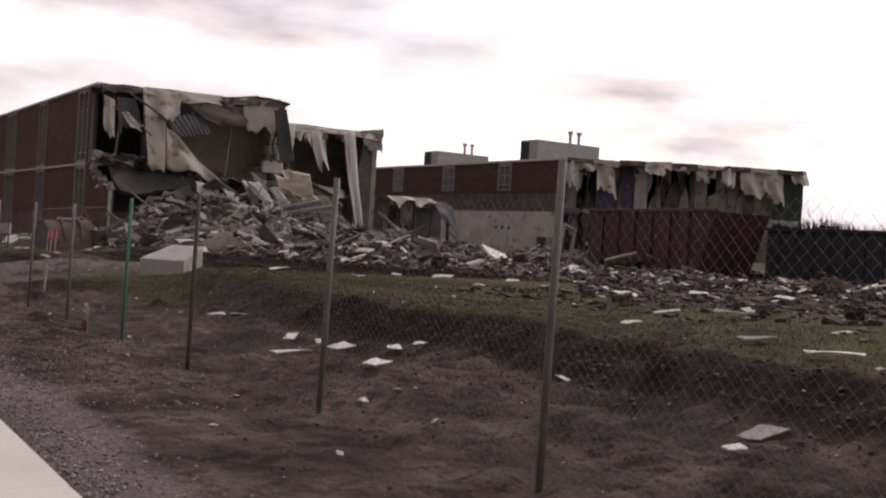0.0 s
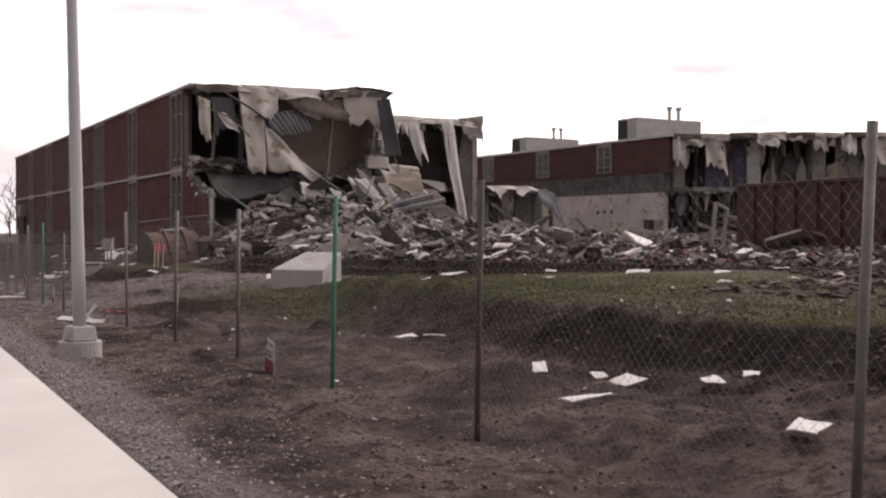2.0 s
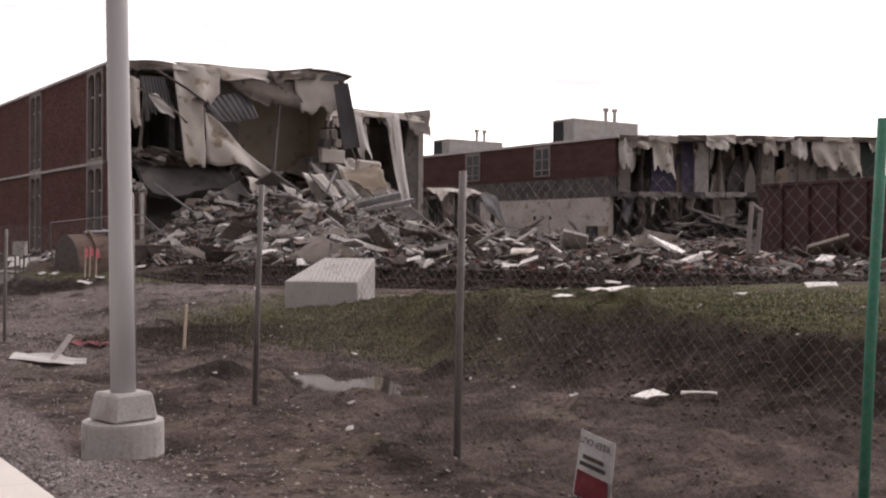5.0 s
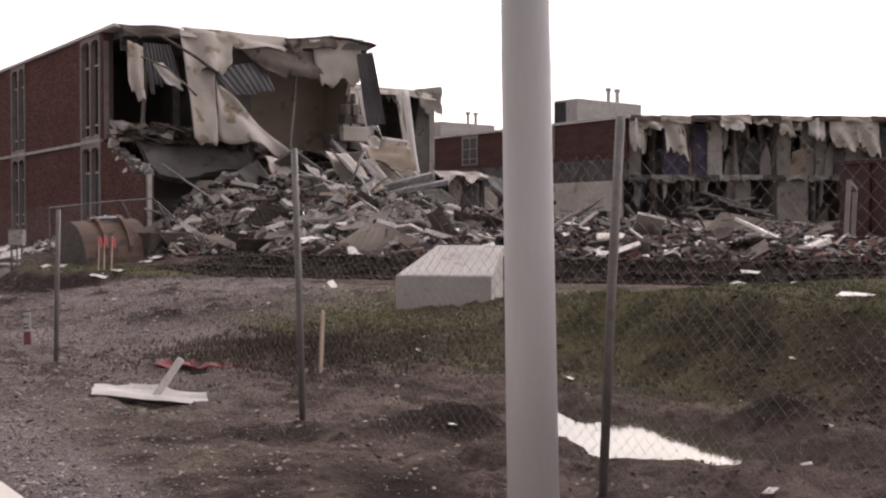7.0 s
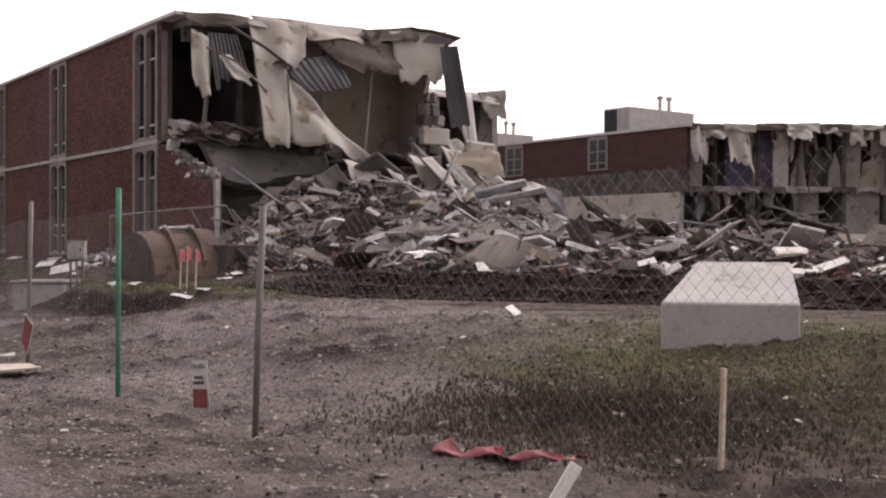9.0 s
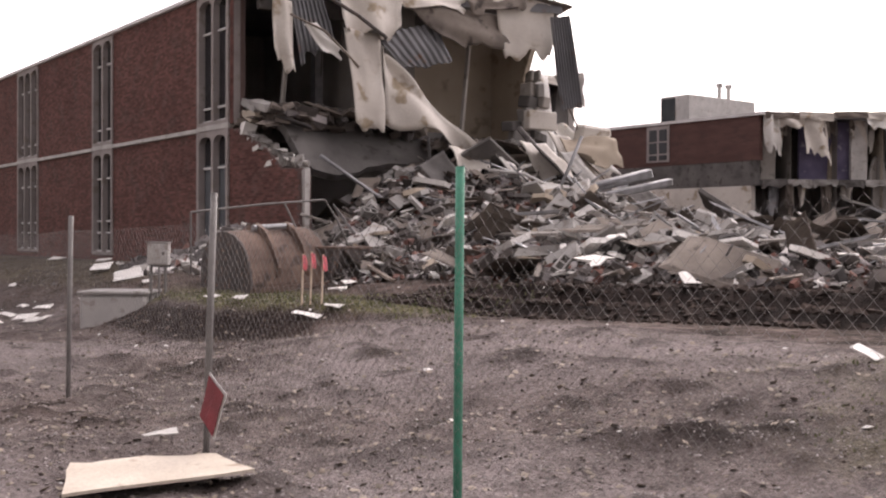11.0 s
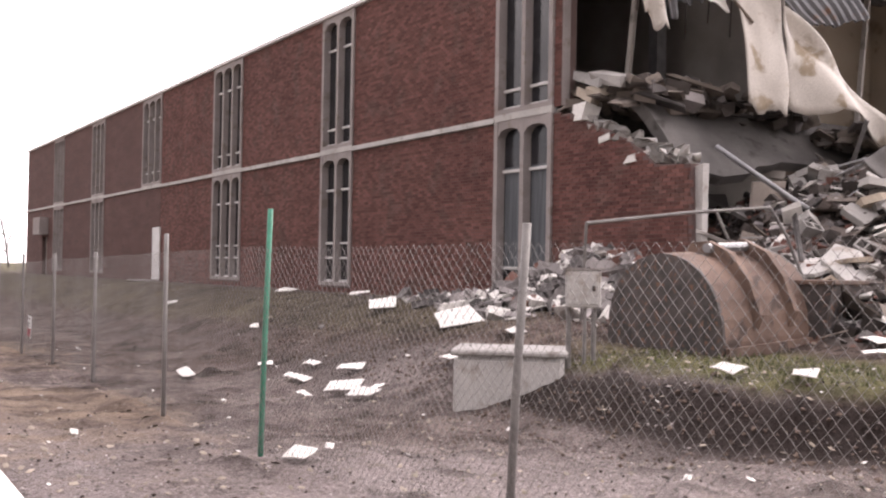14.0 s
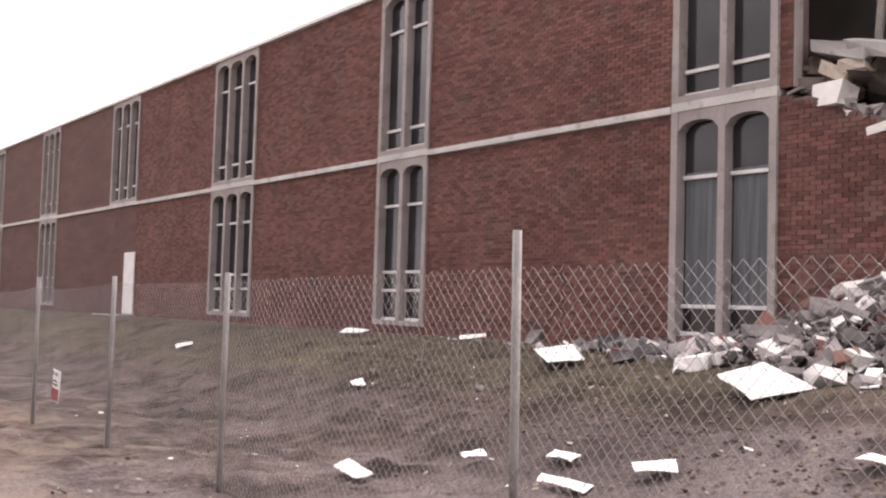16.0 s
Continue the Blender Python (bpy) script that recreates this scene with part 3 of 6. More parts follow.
    faces = [(j * nx + i, j * nx + i + 1, (j + 1) * nx + i + 1, (j + 1) * nx + i) for j in range(len(ys) - 1) for i in range(nx - 1)]
    me = raw("ground", verts, faces, M["ground"], True)
    for name, values in (("grass", grass), ("gravel", gravel), ("soil_and_shade", soil_and_shade), ("ochre", ochre)):
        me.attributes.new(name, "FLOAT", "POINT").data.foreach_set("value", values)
    tagged(new("ground", me), "muddy churned soil with gravel and worn grass", "ground", kind="structure")


build_ground()


def build_sidewalk():
    """Cast slabs with joints between them, and the road beside them."""
    walk_ob = thing("pavement", "pale concrete sidewalk with joints beside the verge", "sidewalk", kind="structure")
    y = -12.0
    while y < 66:
        x1 = kerb_x(y)
        z = base_z(y)
        bm = bmesh.new()
        vs = box(bm, x1 - 1.55, y + 0.0006, z - 0.16, x1, y + 1.5194, z + 0.02, 0.0025)
        for v in vs:
            v.co.x += 0.026 * (v.co.y - y) if y > 6 else 0
            v.co.z -= 0.0115 * (v.co.y - y)
        part("slab", bm, M["sidewalk"], walk_ob)
        y += 1.52
    bm = bmesh.new()
    vs = [bm.verts.new(p) for p in ((-9, -60, base_z(-40) - 0.2), (0.05, -60, base_z(-40) - 0.2), (0.05, 75, base_z(75) - 0.07), (-9, 75, base_z(75) - 0.07))]
    for v in vs:
        v.co.z = base_z(v.co.y) - 0.05
    bm.faces.new(vs)
    tagged(new("road", mesh_of(bm, "road", M["asphalt"])), "dark asphalt road beside the sidewalk", "road", kind="structure")


build_sidewalk()

# ---- main building: brick facade, windows, broken end ----
FX, T = 13.88, 0.36                     # face of the long wall, its thickness
Z0, ZS, ZR = 0.55, 4.56, 8.42           # foot, string course, roof edge
Y0, Y1 = 53.55, 108.6
WINDOWS = (  # y from, y to, lights, lower too
    (53.77, 55.75, 2, True), (62.45, 64.4, 2, True), (70.65, 73.45, 3, True), (79.7, 82.4, 3, False),
    (88.9, 91.4, 3, True), (97.9, 100.4, 3, True))
facade = thing("wall_west", "dark red brick two-storey wall with a broken end", "wall", kind="structure")


def wall_spans():
    """Rectangles of brickwork (y0, y1, z0, z1) between the windows."""
    out, y = [], Y0
    for a, b, lights, low in WINDOWS:
        if a - y > 0.05:
            out.append((y, a, Z0, ZS - 0.06))
            out.append((y, a, ZS + 0.06, ZR - 0.12))
        if not low:
            out.append((a, b, Z0, ZS - 0.06))
        else:
            out.append((a, b, Z0, 0.94))
        y = b
    out.append((y, 102.2, Z0, ZS - 0.06))
    out.append((103.6, Y1, Z0, ZS - 0.06))
    out.append((102.2, 103.6, 2.9, ZS - 0.06))
    out.append((y, Y1, ZS + 0.06, ZR - 0.12))
    return out


def brickwork():
    core = bmesh.new()
    for a, b, lo, hi in wall_spans():
        near = a < 79
        box(core, FX + (0.012 if near else 0.0), a, lo, FX + T, b, hi)
    part("brick_backing", core, M["mortar"], facade)
    far = bmesh.new()
    for a, b, lo, hi in wall_spans():
        if a >= 79:
            box(far, FX - 0.003, a, lo, FX + 0.01, b, hi)
    part("far_brickwork", far, M["brick_far"], facade)


brickwork()


def broken_low_edge(z):
    """Where the torn lower wall ends (least y) at height z."""
    return lerp_table(((0.5, 49.95), (3.25, 50.05), (3.3, 50.9), (3.6, 51.3), (3.9, 51.9), (4.1, 52.4), (4.5, 53.4)), z)


def torn_wall():
    poly = [(Y0, Z0)] + [(Y0, 4.45)] + [(broken_low_edge(z), z) for z in (4.45, 4.1, 3.9, 3.6, 3.3, 3.25, 2.0, Z0)]
    part("torn_backing", prism(poly[:1] + poly[1:], "x", FX + 0.012, FX + T), M["mortar"], facade, "ragged stepped edge of the torn lower wall")


torn_wall()


def arch_frame(a, b, lo, hi, lights):
    """Pale stone surround with arched lights: outline pieces between a and b."""
    bm = bmesh.new()
    side, mull = 0.13, 0.13
    box(bm, FX - 0.05, a, lo, FX + 0.2, a + side, hi)
    box(bm, FX - 0.05, b - side, lo, FX + 0.2, b, hi)
    box(bm, FX - 0.05, a + side, lo, FX + 0.2, b - side, lo + 0.1)
    w = (b - a - 2 * side - (lights - 1) * mull) / lights
    y = a + side
    spans = []
    for i in range(lights):
        spans.append((y, y + w))
        if i < lights - 1:
            box(bm, FX - 0.04, y + w, lo + 0.1, FX + 0.2, y + w + mull, hi)
        # arched head
        k, ring = 8, []
        rise = 0.16
        for s in range(k + 1):
            u = s / k
            ring.append((y + w * u, hi - 0.16 - rise + rise * math.sqrt(max(0.0, 1 - (2 * u - 1) ** 2))))
        for (ya, za), (yb, zb) in zip(ring, ring[1:]):
            v = [bm.verts.new(q) for q in ((FX - 0.035, ya, za), (FX - 0.035, yb, zb), (FX - 0.035, yb, hi), (FX - 0.035, ya, hi),
                                            (FX + 0.2, ya, za), (FX + 0.2, yb, zb))]
            bm.faces.new((v[0], v[3], v[2], v[1]))
            bm.faces.new((v[0], v[1], v[5], v[4]))
        y += w + mull
    return bm, spans


def build_window(a, b, lo, hi, lights, bars, drapes):
    win = thing("window_1" if not drapes else "window_2", "tall narrow arched windows in a pale stone surround", "window", kind="structure")
    bm, spans = arch_frame(a, b, lo, hi, lights)
    part("window_frame", bm, M["trim"], win)
    for ya, yb in spans:
        part("pane", bbox(FX + 0.15, ya, lo + 0.1, FX + 0.165, yb, hi - 0.17), M["glass_dark"], win, "dark glass")
        bm = bmesh.new()
        for z in bars:
            box(bm, FX + 0.09, ya + 0.002, lo + z - 0.03, FX + 0.147, yb - 0.002, lo + z + 0.03, 0.006)
        part("glazing_bar", bm, M["white_paint"], win, "white painted bars")
        if drapes:
            part("curtain", sheet((FX + 0.146, ya + 0.12, hi - 0.95), (FX + 0.146, yb - 0.03, hi - 0.95), (FX + 0.146, yb - 0.03, lo + 0.55), (FX + 0.146, ya + 0.16, lo + 0.55), 16, 4, 0.0015, 3, thick=0.001, seed=3), M["curtain"], win, "pale grey curtain")


for i, (a, b, lights, low) in enumerate(WINDOWS):
    build_window(a, b, ZS + 0.1, ZR - 0.12, lights, (0.13, 0.55, 2.75) if i else (0.13, 0.5, 2.6), False)
    if low:
        build_window(a, b, 0.94, ZS - 0.04, lights, (0.13, 0.75, 1.15, 2.6) if i else (0.13, 0.55, 2.55), i == 0)

# string course and coping in lengths
for a, b, g in [(Y0, WINDOWS[0][0], 0)] + [(WINDOWS[i][1], WINDOWS[i + 1][0], 0) for i in range(len(WINDOWS) - 1)] + [(WINDOWS[-1][1], Y1, 0)]:
    if b - a > 0.3:
        part("string_course", bbox(FX - 0.07, a, ZS - 0.06, FX + 0.2, b, ZS + 0.06, 0.012), M["concrete_pale"], facade, "pale stone band")
for a, b, *_ in WINDOWS:
    part("string_course", bbox(FX - 0.05, a, ZS - 0.038, FX + 0.2, b, ZS + 0.098), M["concrete_pale"], facade)
y = 52.3
while y < Y1:
    part("coping", bbox(FX - 0.09, y, ZR - 0.12, FX + T + 0.1, min(y + 2.99, Y1 + 0.1), ZR, 0.015), M["coping"], facade, "pale metal roof edge")
    y += 3.0
end_door = thing("door_1", "dark recessed doorway at the far end of the wall", "door", kind="structure")
part("leaf", bbox(FX + 0.2, 102.2, 0.6, FX + 0.25, 103.6, 2.9), M["interior"], end_door)
part("canopy", bbox(FX - 0.5, 101.9, 3.0, FX - 0.004, 103.9, 4.0), M["trim"], end_door)
white_door = thing("door_2", "white door in the brick wall", "door", kind="structure")
part("leaf", bbox(FX - 0.06, 79.6, 0.8, FX - 0.005, 80.6, 2.9, 0.01), M["white_paint"], white_door)
part("step", bbox(FX - 0.9, 79.2, 0.5, FX - 0.07, 81.2, 0.78, 0.02), M["concrete"], white_door)

# the rest of the block
shell = thing("building_shell", "gutted two-storey school block with floors torn open", "building", kind="structure")
AX1 = 22.45
part("far_end_wall", bbox(FX + T, Y1 - 0.36, Z0, AX1, Y1, ZR - 0.12), M["brick_far"], shell)
part("east_wall", bbox(AX1 - 0.35, 62.0, Z0, AX1, Y1 - 0.36, ZR - 0.2), M["brick_far"], shell)
part("roof_slab", prism([(FX + T, 52.4), (17.0, 51.2), (19.5, 51.0), (AX1, 49.9), (23.3, 52.2), (AX1, 54), (AX1, Y1 - 0.36), (FX + T, Y1 - 0.36)], "z", 8.05, 8.3), M["roof_deck"], shell)
part("upper_floor", prism([(FX + T, 53.6), (16.0, 52.9), (18.4, 53.2), (AX1 - 0.35, 54.5), (AX1 - 0.35, Y1 - 0.4), (FX + T, Y1 - 0.4)], "z", 4.15, 4.5), M["dark_concrete"], shell)
part("sagging_slab", sheet((14.3, 52.2, 4.5), (20.6, 52.4, 4.45), (20.2, 50.9, 2.9), (14.8, 51.0, 3.1), 16, 8, 0.12, 1.0, 0.25, 0.22, 5), M["dark_concrete"], shell, "sagging broken floor slab")
part("back_partition", bbox(FX + T, 58.6, Z0, AX1 - 0.35, 58.8, 8.04), M["interior"], shell)
part("cross_partition", bbox(18.8, 52.1, 4.5, 17.45, 58.6, 8.04), M["interior"], shell)
part("plaster_wall", prism([(17.6, 4.3), (23.0, 4.3), (22.9, 6.6), (23.0, 8.04), (17.6, 8.04)], "y", 53.2, 53.38), M["plaster"], shell, "tan plastered inside wall")
pier_rg = random.Random(18)
z = 3.3
while z < 6.3:
    hgt = pier_rg.uniform(0.26, 0.44)
    left = 21.3 + 0.30 * (z - 3.3) + pier_rg.uniform(-0.4, 0.3)
    right = 23.05 - 0.12 * (z - 3.3) + pier_rg.uniform(-0.15, 0.12)
    cut = left + (right - left) * pier_rg.uniform(0.4, 0.65)
    for xa, xb in ((left, cut - 0.01), (cut + 0.01, right)):
        bm = bbox(-(xb - xa) / 2, -0.2, -hgt / 2, (xb - xa) / 2, 0.2, hgt / 2, 0.03, pose((xa + xb) / 2, 51.2 + pier_rg.uniform(-0.18, 0.18), z + hgt / 2, pier_rg.uniform(-12, 12), pier_rg.uniform(-13, 13), pier_rg.uniform(-22, 22)))
        part("pier_block", bm, M[pier_rg.choice(("plaster_grey", "plaster_grey", "concrete", "dark_concrete"))], shell)
    z += hgt + 0.012
part("pale_block", bbox(21.75, 50.5, 4.75, 22.85, 50.78, 5.3, 0.03), M["membrane"], shell, "pale block left in the torn pier")
part("side_plaster", prism([(51.3, 4.3), (53.19, 4.3), (53.19, 8.04), (51.5, 8.04), (51.35, 7.2), (51.7, 6.4), (51.4, 5.4)], "x", 22.55, 22.72), M["plaster"], shell, "tan plastered return wall with a torn edge")
part("ceiling_beam", bbox(FX + T, 52.7, 7.6, AX1, 52.9, 8.04), M["dark_concrete"], shell)
part("column", bbox(16.55, 53.8, 4.5, 16.8, 54.05, 7.9), M["steel"], shell)
part("corner_pier", bbox(FX + 0.02, Y0 - 0.02, ZS + 0.06, FX + 0.2, Y0 + 0.21, 8.0), M["trim"], shell, "pale stone corner pier")
part("lower_cross_wall", bbox(FX + T, 55.2, Z0, AX1 - 0.4, 55.4, 4.15), M["interior"], shell)

# ---- second wing and the far block ----
wing = thing("rear_wing", "torn rear wing with hanging pale sheets", "building", kind="structure")
part("wall", bbox(AX1 + 0.01, 66.0, Z0, 34.7, 66.3, 8.3), M["interior"], wing)
part("side_wall", bbox(34.35, 62.0, Z0, 34.7, 66.0, 8.3), M["plaster_grey"], wing)
part("roof", bbox(AX1 + 0.01, 61.8, 8.3, 34.75, 108, 8.55), M["roof_deck"], wing)
part("floor", bbox(AX1 + 0.01, 62.3, 4.2, 34.3, 66, 4.5), M["dark_concrete"], wing)
part("end_wall", prism([(32.9, Z0), (34.3, Z0), (34.3, 8.3), (33.7, 8.3), (33.5, 7.0), (33.2, 5.6), (33.3, 4.4)], "y", 62.0, 62.3), M["dark_concrete"], wing)
part("brick_wall", prism([(25.5, Z0), (32.2, Z0), (32.4, 3.4), (31.6, 4.1), (29.8, 4.3), (28.0, 3.9), (26.4, 4.2)], "y", 62.05, 62.3), M["brick_far"], wing, "dark brick wall left standing")
part("folded_slab", sheet((28.2, 61.6, 5.1), (32.2, 61.6, 4.7), (32.0, 60.9, 3.9), (28.4, 60.8, 4.1), 12, 6, 0.18, 0.5, 0.4, 0.12, 61), M["plaster_grey"], wing, "bent grey floor slab")
wing_rg = random.Random(62)
for k in range(22):
    u = wing_rg.random()
    bm = bbox(-wing_rg.uniform(0.5, 1.6), -0.25, -0.03, wing_rg.uniform(0.5, 1.4), 0.25, 0.03, 0.0, pose(24.0 + 7.0 * u, 61.6 + wing_rg.uniform(-0.6, 0.4), 6.7 - 2.6 * u + wing_rg.uniform(-0.5, 0.5), wing_rg.uniform(-30, 30), 22 + wing_rg.uniform(-14, 14), wing_rg.uniform(-20, 20)))
    part("fallen_board", bm, M[wing_rg.choice(("insul", "insul", "wood", "dark_concrete", "plaster_grey", "membrane"))], wing)
for k in range(9):
    x = 24.6 + 0.95 * k + wing_rg.uniform(-0.2, 0.2)
    part("hanging_strip", sheet((x, 61.75, 8.4), (x + wing_rg.uniform(0.25, 0.7), 61.75, 8.4), (x + 0.5, 61.4, 8.4 - wing_rg.uniform(0.7, 2.6)), (x + 0.1, 61.4, 8.4 - wing_rg.uniform(0.6, 2.2)), 6, 8, 0.12, 1.0, 0.6, 0.03, 70 + k), M[wing_rg.choice(("membrane", "insul", "roof_deck", "insul"))], wing)
part("east_wall", bbox(34.35, 66.3, Z0, 34.7, 108, 8.3), M["brick_far"], wing)

CX, CY, CZ = 54.1, 66.4, 9.05
block = thing("far_block", "far brick school block with a torn open end", "building", kind="structure")
part("brick_wall", bbox(CX, CY, 6.25, CX + 0.4, 125, CZ - 0.15), M["brick_far"], block)
part("scar_band", bbox(CX + 0.02, CY + 0.2, 4.75, CX + 0.42, 125, 6.249), M["dark_concrete"], block, "grey band where a lower roof was torn away")
part("tan_wall", bbox(CX - 0.02, CY + 0.5, 0.6, CX + 0.4, 92, 4.749), M["membrane"], block, "pale tan painted ground-floor wall")
part("boarded_opening", bbox(CX - 0.05, 68.0, 0.6, CX - 0.023, 69.2, 2.7), M["dark_screen"], block, "dark ground-floor opening")
part("board", bbox(CX - 0.06, 66.95, 0.6, CX - 0.023, 67.95, 2.7), M["plaster"], block)
for k in range(3):
    part("vent", bbox(CX - 0.05, 73.0 + 0.9 * k, 3.2, CX - 0.023, 73.3 + 0.9 * k, 3.5), M["dark_screen"], block)
part("coping", bbox(CX - 0.1, CY - 0.3, CZ - 0.15, CX + 0.5, 125, CZ + 0.03), M["coping"], block)
part("roof", prism([(CX + 0.4, CY - 0.2), (69.2, 55.5), (69.2, 125), (CX + 0.4, 125)], "z", CZ - 0.35, CZ - 0.05), M["roof_deck"], block)
part("upper_floor", prism([(CX + 0.4, CY + 0.4), (69.2, 56.3), (69.2, 125), (CX + 0.4, 125)], "z", 4.8, 5.1), M["dark_concrete"], block)
part("inner_wall", prism([(CX + 0.4, CY + 4.5), (72.2, 59.5), (72.4, 59.9), (CX + 0.4, CY + 5.0)], "z", 0.6, CZ - 0.36), M["interior"], block)
for a, b in ((73.2, 75.1), (81.9, 83.9), (91.0, 93.0), (100.0, 102.0)):
    win = thing("window_3", "two tall windows in a pale stone surround", "window", kind="structure")
    part("window_frame", bbox(CX - 0.06, a, 6.5, CX - 0.004, b, CZ - 0.2), M["trim"], win)
    for k in range(2):
        ya = a + 0.18 + k * (b - a - 0.22) / 2
        for z0, z1 in ((6.62, 6.95), (7.05, 7.75), (7.85, 8.6)):
            part("pane", bbox(CX - 0.075, ya, z0, CX - 0.062, ya + (b - a) / 2 - 0.3, z1), M["glass_dark"], win)


def far_point(u, back=0.0):
    """A place along the torn front of the far block, u from 0 to 1, and back metres into it."""
    x, y = CX + 0.3 + u * (69.1 - CX), CY + u * (55.7 - CY)
    return x + back * 0.586, y + back * 0.81


rng = random.Random(11)
for k, (u, w, m_, z0) in enumerate(((0.03, 0.9, "plaster_grey", 5.1), (0.33, 1.0, "concrete_pale", 5.1), (0.58, 1.2, "plaster_grey", 5.1), (0.70, 1.8, "plaster_grey", 5.1), (0.86, 3.0, "plaster_grey", 5.1), (0.97, 0.9, "dark_concrete", 0.7), (0.42, 1.6, "interior", 0.7), (0.62, 2.2, "plaster_grey", 0.7))):
    x, y = far_point(u, 0.7)
    m_box = pose(x, y, 0, 0, 0, -35.7)
    bm = bbox(-w / 2, -0.15, z0, w / 2, 0.15, CZ - 0.36 if z0 > 1 else 4.8, 0.02)
    bmesh.ops.transform(bm, matrix=m_box, verts=bm.verts)
    part("pier", bm, M[m_], block)
for k in range(6):
    u0 = 0.1 + 0.15 * k
    x0, y0 = far_point(u0, 0.2)
    x1, y1 = far_point(u0 + 0.15, 5.0)
    part("partition", prism([(x0, y0), (x0 + 0.2, y0 + 0.2), (x0 + 3.0, y0 + 4.2), (x0 + 2.8, y0 + 4.2)], "z", 0.7, CZ - 0.36), M[("plaster_grey", "interior", "plaster")[k % 3]], block)
xa, ya = far_point(0.14, 1.0)
xb, yb = far_point(0.33, 1.0)
xg, yg = far_point(0.955, 0.1)
part("stair_wall", bbox(-1.1, -0.1, 3.6, 1.1, 0.1, CZ - 0.3, 0.02, pose(xg, yg, 0, 0, 0, -35.7)), M["green_wall"], block, "dark green painted wall at the torn end")
part("painted_wall", prism([(xa, ya), (xb, yb), (xb + 0.1, yb + 0.15), (xa + 0.1, ya + 0.15)], "z", 5.1, CZ - 0.4), M["paint_purple"], block, "wall with dull purple paint")
drop_data = ((0.00, 0.05, 2.8), (0.03, 0.13, 1.1), (0.13, 0.20, 3.4), (0.33, 0.42, 1.2), (0.45, 0.52, 0.7), (0.55, 0.60, 1.6), (0.66, 0.72, 1.9), (0.74, 0.84, 2.6), (0.84, 0.92, 3.0), (0.95, 1.02, 1.3))
for k, (u0, u1, drop) in enumerate(drop_data):
    (x0, y0), (x1, y1) = far_point(u0, -0.25), far_point(u1, -0.25)
    part("torn_membrane", sheet((x0, y0, CZ), (x1, y1, CZ + 0.05), (x1 + rng.uniform(-.4, .4), y1 - 0.3, CZ - drop), (x0, y0 - 0.2, CZ - drop * 0.8), 18, 10, 0.2, 1.3, 0.28, 0.03, k), M["membrane" if k % 3 else "membrane_white"], block)
for k in range(9):
    (x0, y0), (x1, y1) = far_point(k / 9, -0.3), far_point((k + 1) / 9, -0.3)
    part("roof_edge", sheet((x0, y0 - 0.1, CZ + 0.06), (x1, y1 - 0.1, CZ + 0.05 + rng.uniform(-.1, .1)), (x1, y1 - 0.15, CZ - 0.35 - rng.uniform(0, .3)), (x0, y0 - 0.15, CZ - 0.35), 12, 3, 0.08, 1.2, 0.2, 0.05, 30 + k), M["membrane" if k % 2 else "insul"], block)
# broken walls, slab edges and hanging scraps behind the torn front
ruin_rg = random.Random(29)
for k in range(46):
    upper = k % 5 < 3
    u, back_, w = ruin_rg.random(), ruin_rg.uniform(0.3, 3.2), ruin_rg.uniform(0.5, 1.9)
    z0, z1 = (5.1, CZ - 0.4) if upper else (0.7, 4.8)
    top = z0 + (z1 - z0) * ruin_rg.uniform(0.35, 1.0)
    outline = [(-w / 2, z0), (w / 2, z0), (w / 2 - ruin_rg.uniform(0, 0.3), z0 + (top - z0) * 0.6), (w * ruin_rg.uniform(0, 0.4), top), (-w * ruin_rg.uniform(0, 0.3), top - ruin_rg.uniform(0, 0.8)), (-w / 2 + ruin_rg.uniform(0, 0.3), z0 + (top - z0) * 0.5)]
    x, y = far_point(u, back_)
    bm = prism(outline, "y", -0.09, 0.09)
    bmesh.ops.transform(bm, matrix=pose(x, y, 0, 0, 0, -35.7 + ruin_rg.uniform(-35, 35)), verts=bm.verts)
    part("wall_fragment", bm, M[ruin_rg.choice(("plaster_grey", "interior", "dark_concrete", "interior", "plaster", "dark_concrete"))], block)
for k in range(12):
    (x0, y0), (x1, y1) = far_point(k / 12, -0.15), far_point((k + 1) / 12 - 0.005, -0.15)
    part("slab_edge", sheet((x0, y0, 5.12), (x1, y1, 5.12), (x1, y1, 4.72 - ruin_rg.uniform(0, 0.2)), (x0, y0, 4.72 - ruin_rg.uniform(0, 0.2)), 10, 3, 0.06, 1.2, 0.5, 0.1, 200 + k), M["concrete" if k % 3 else "dark_concrete"], block)
for k in range(34):
    u, w, drop = ruin_rg.random(), ruin_rg.uniform(0.15, 0.8), ruin_rg.uniform(0.5, 2.6)
    zt = CZ - 0.3 if k % 3 else 4.8
    (x0, y0), (x1, y1) = far_point(u, ruin_rg.uniform(-0.2, 1.2)), far_point(u + w / 18, ruin_rg.uniform(-0.2, 1.2))
    part("hanging_scrap", sheet((x0, y0, zt), (x1, y1, zt), (x1 + ruin_rg.uniform(-.5, .5), y1, zt - drop), (x0 + ruin_rg.uniform(-.4, .4), y0, zt - drop * ruin_rg.uniform(0.6, 1)), 8, 8, 0.14, 1.0, 0.4, 0.03, 240 + k), M[ruin_rg.choice(("membrane", "insul", "insul", "plaster_grey", "roof_deck"))], block)
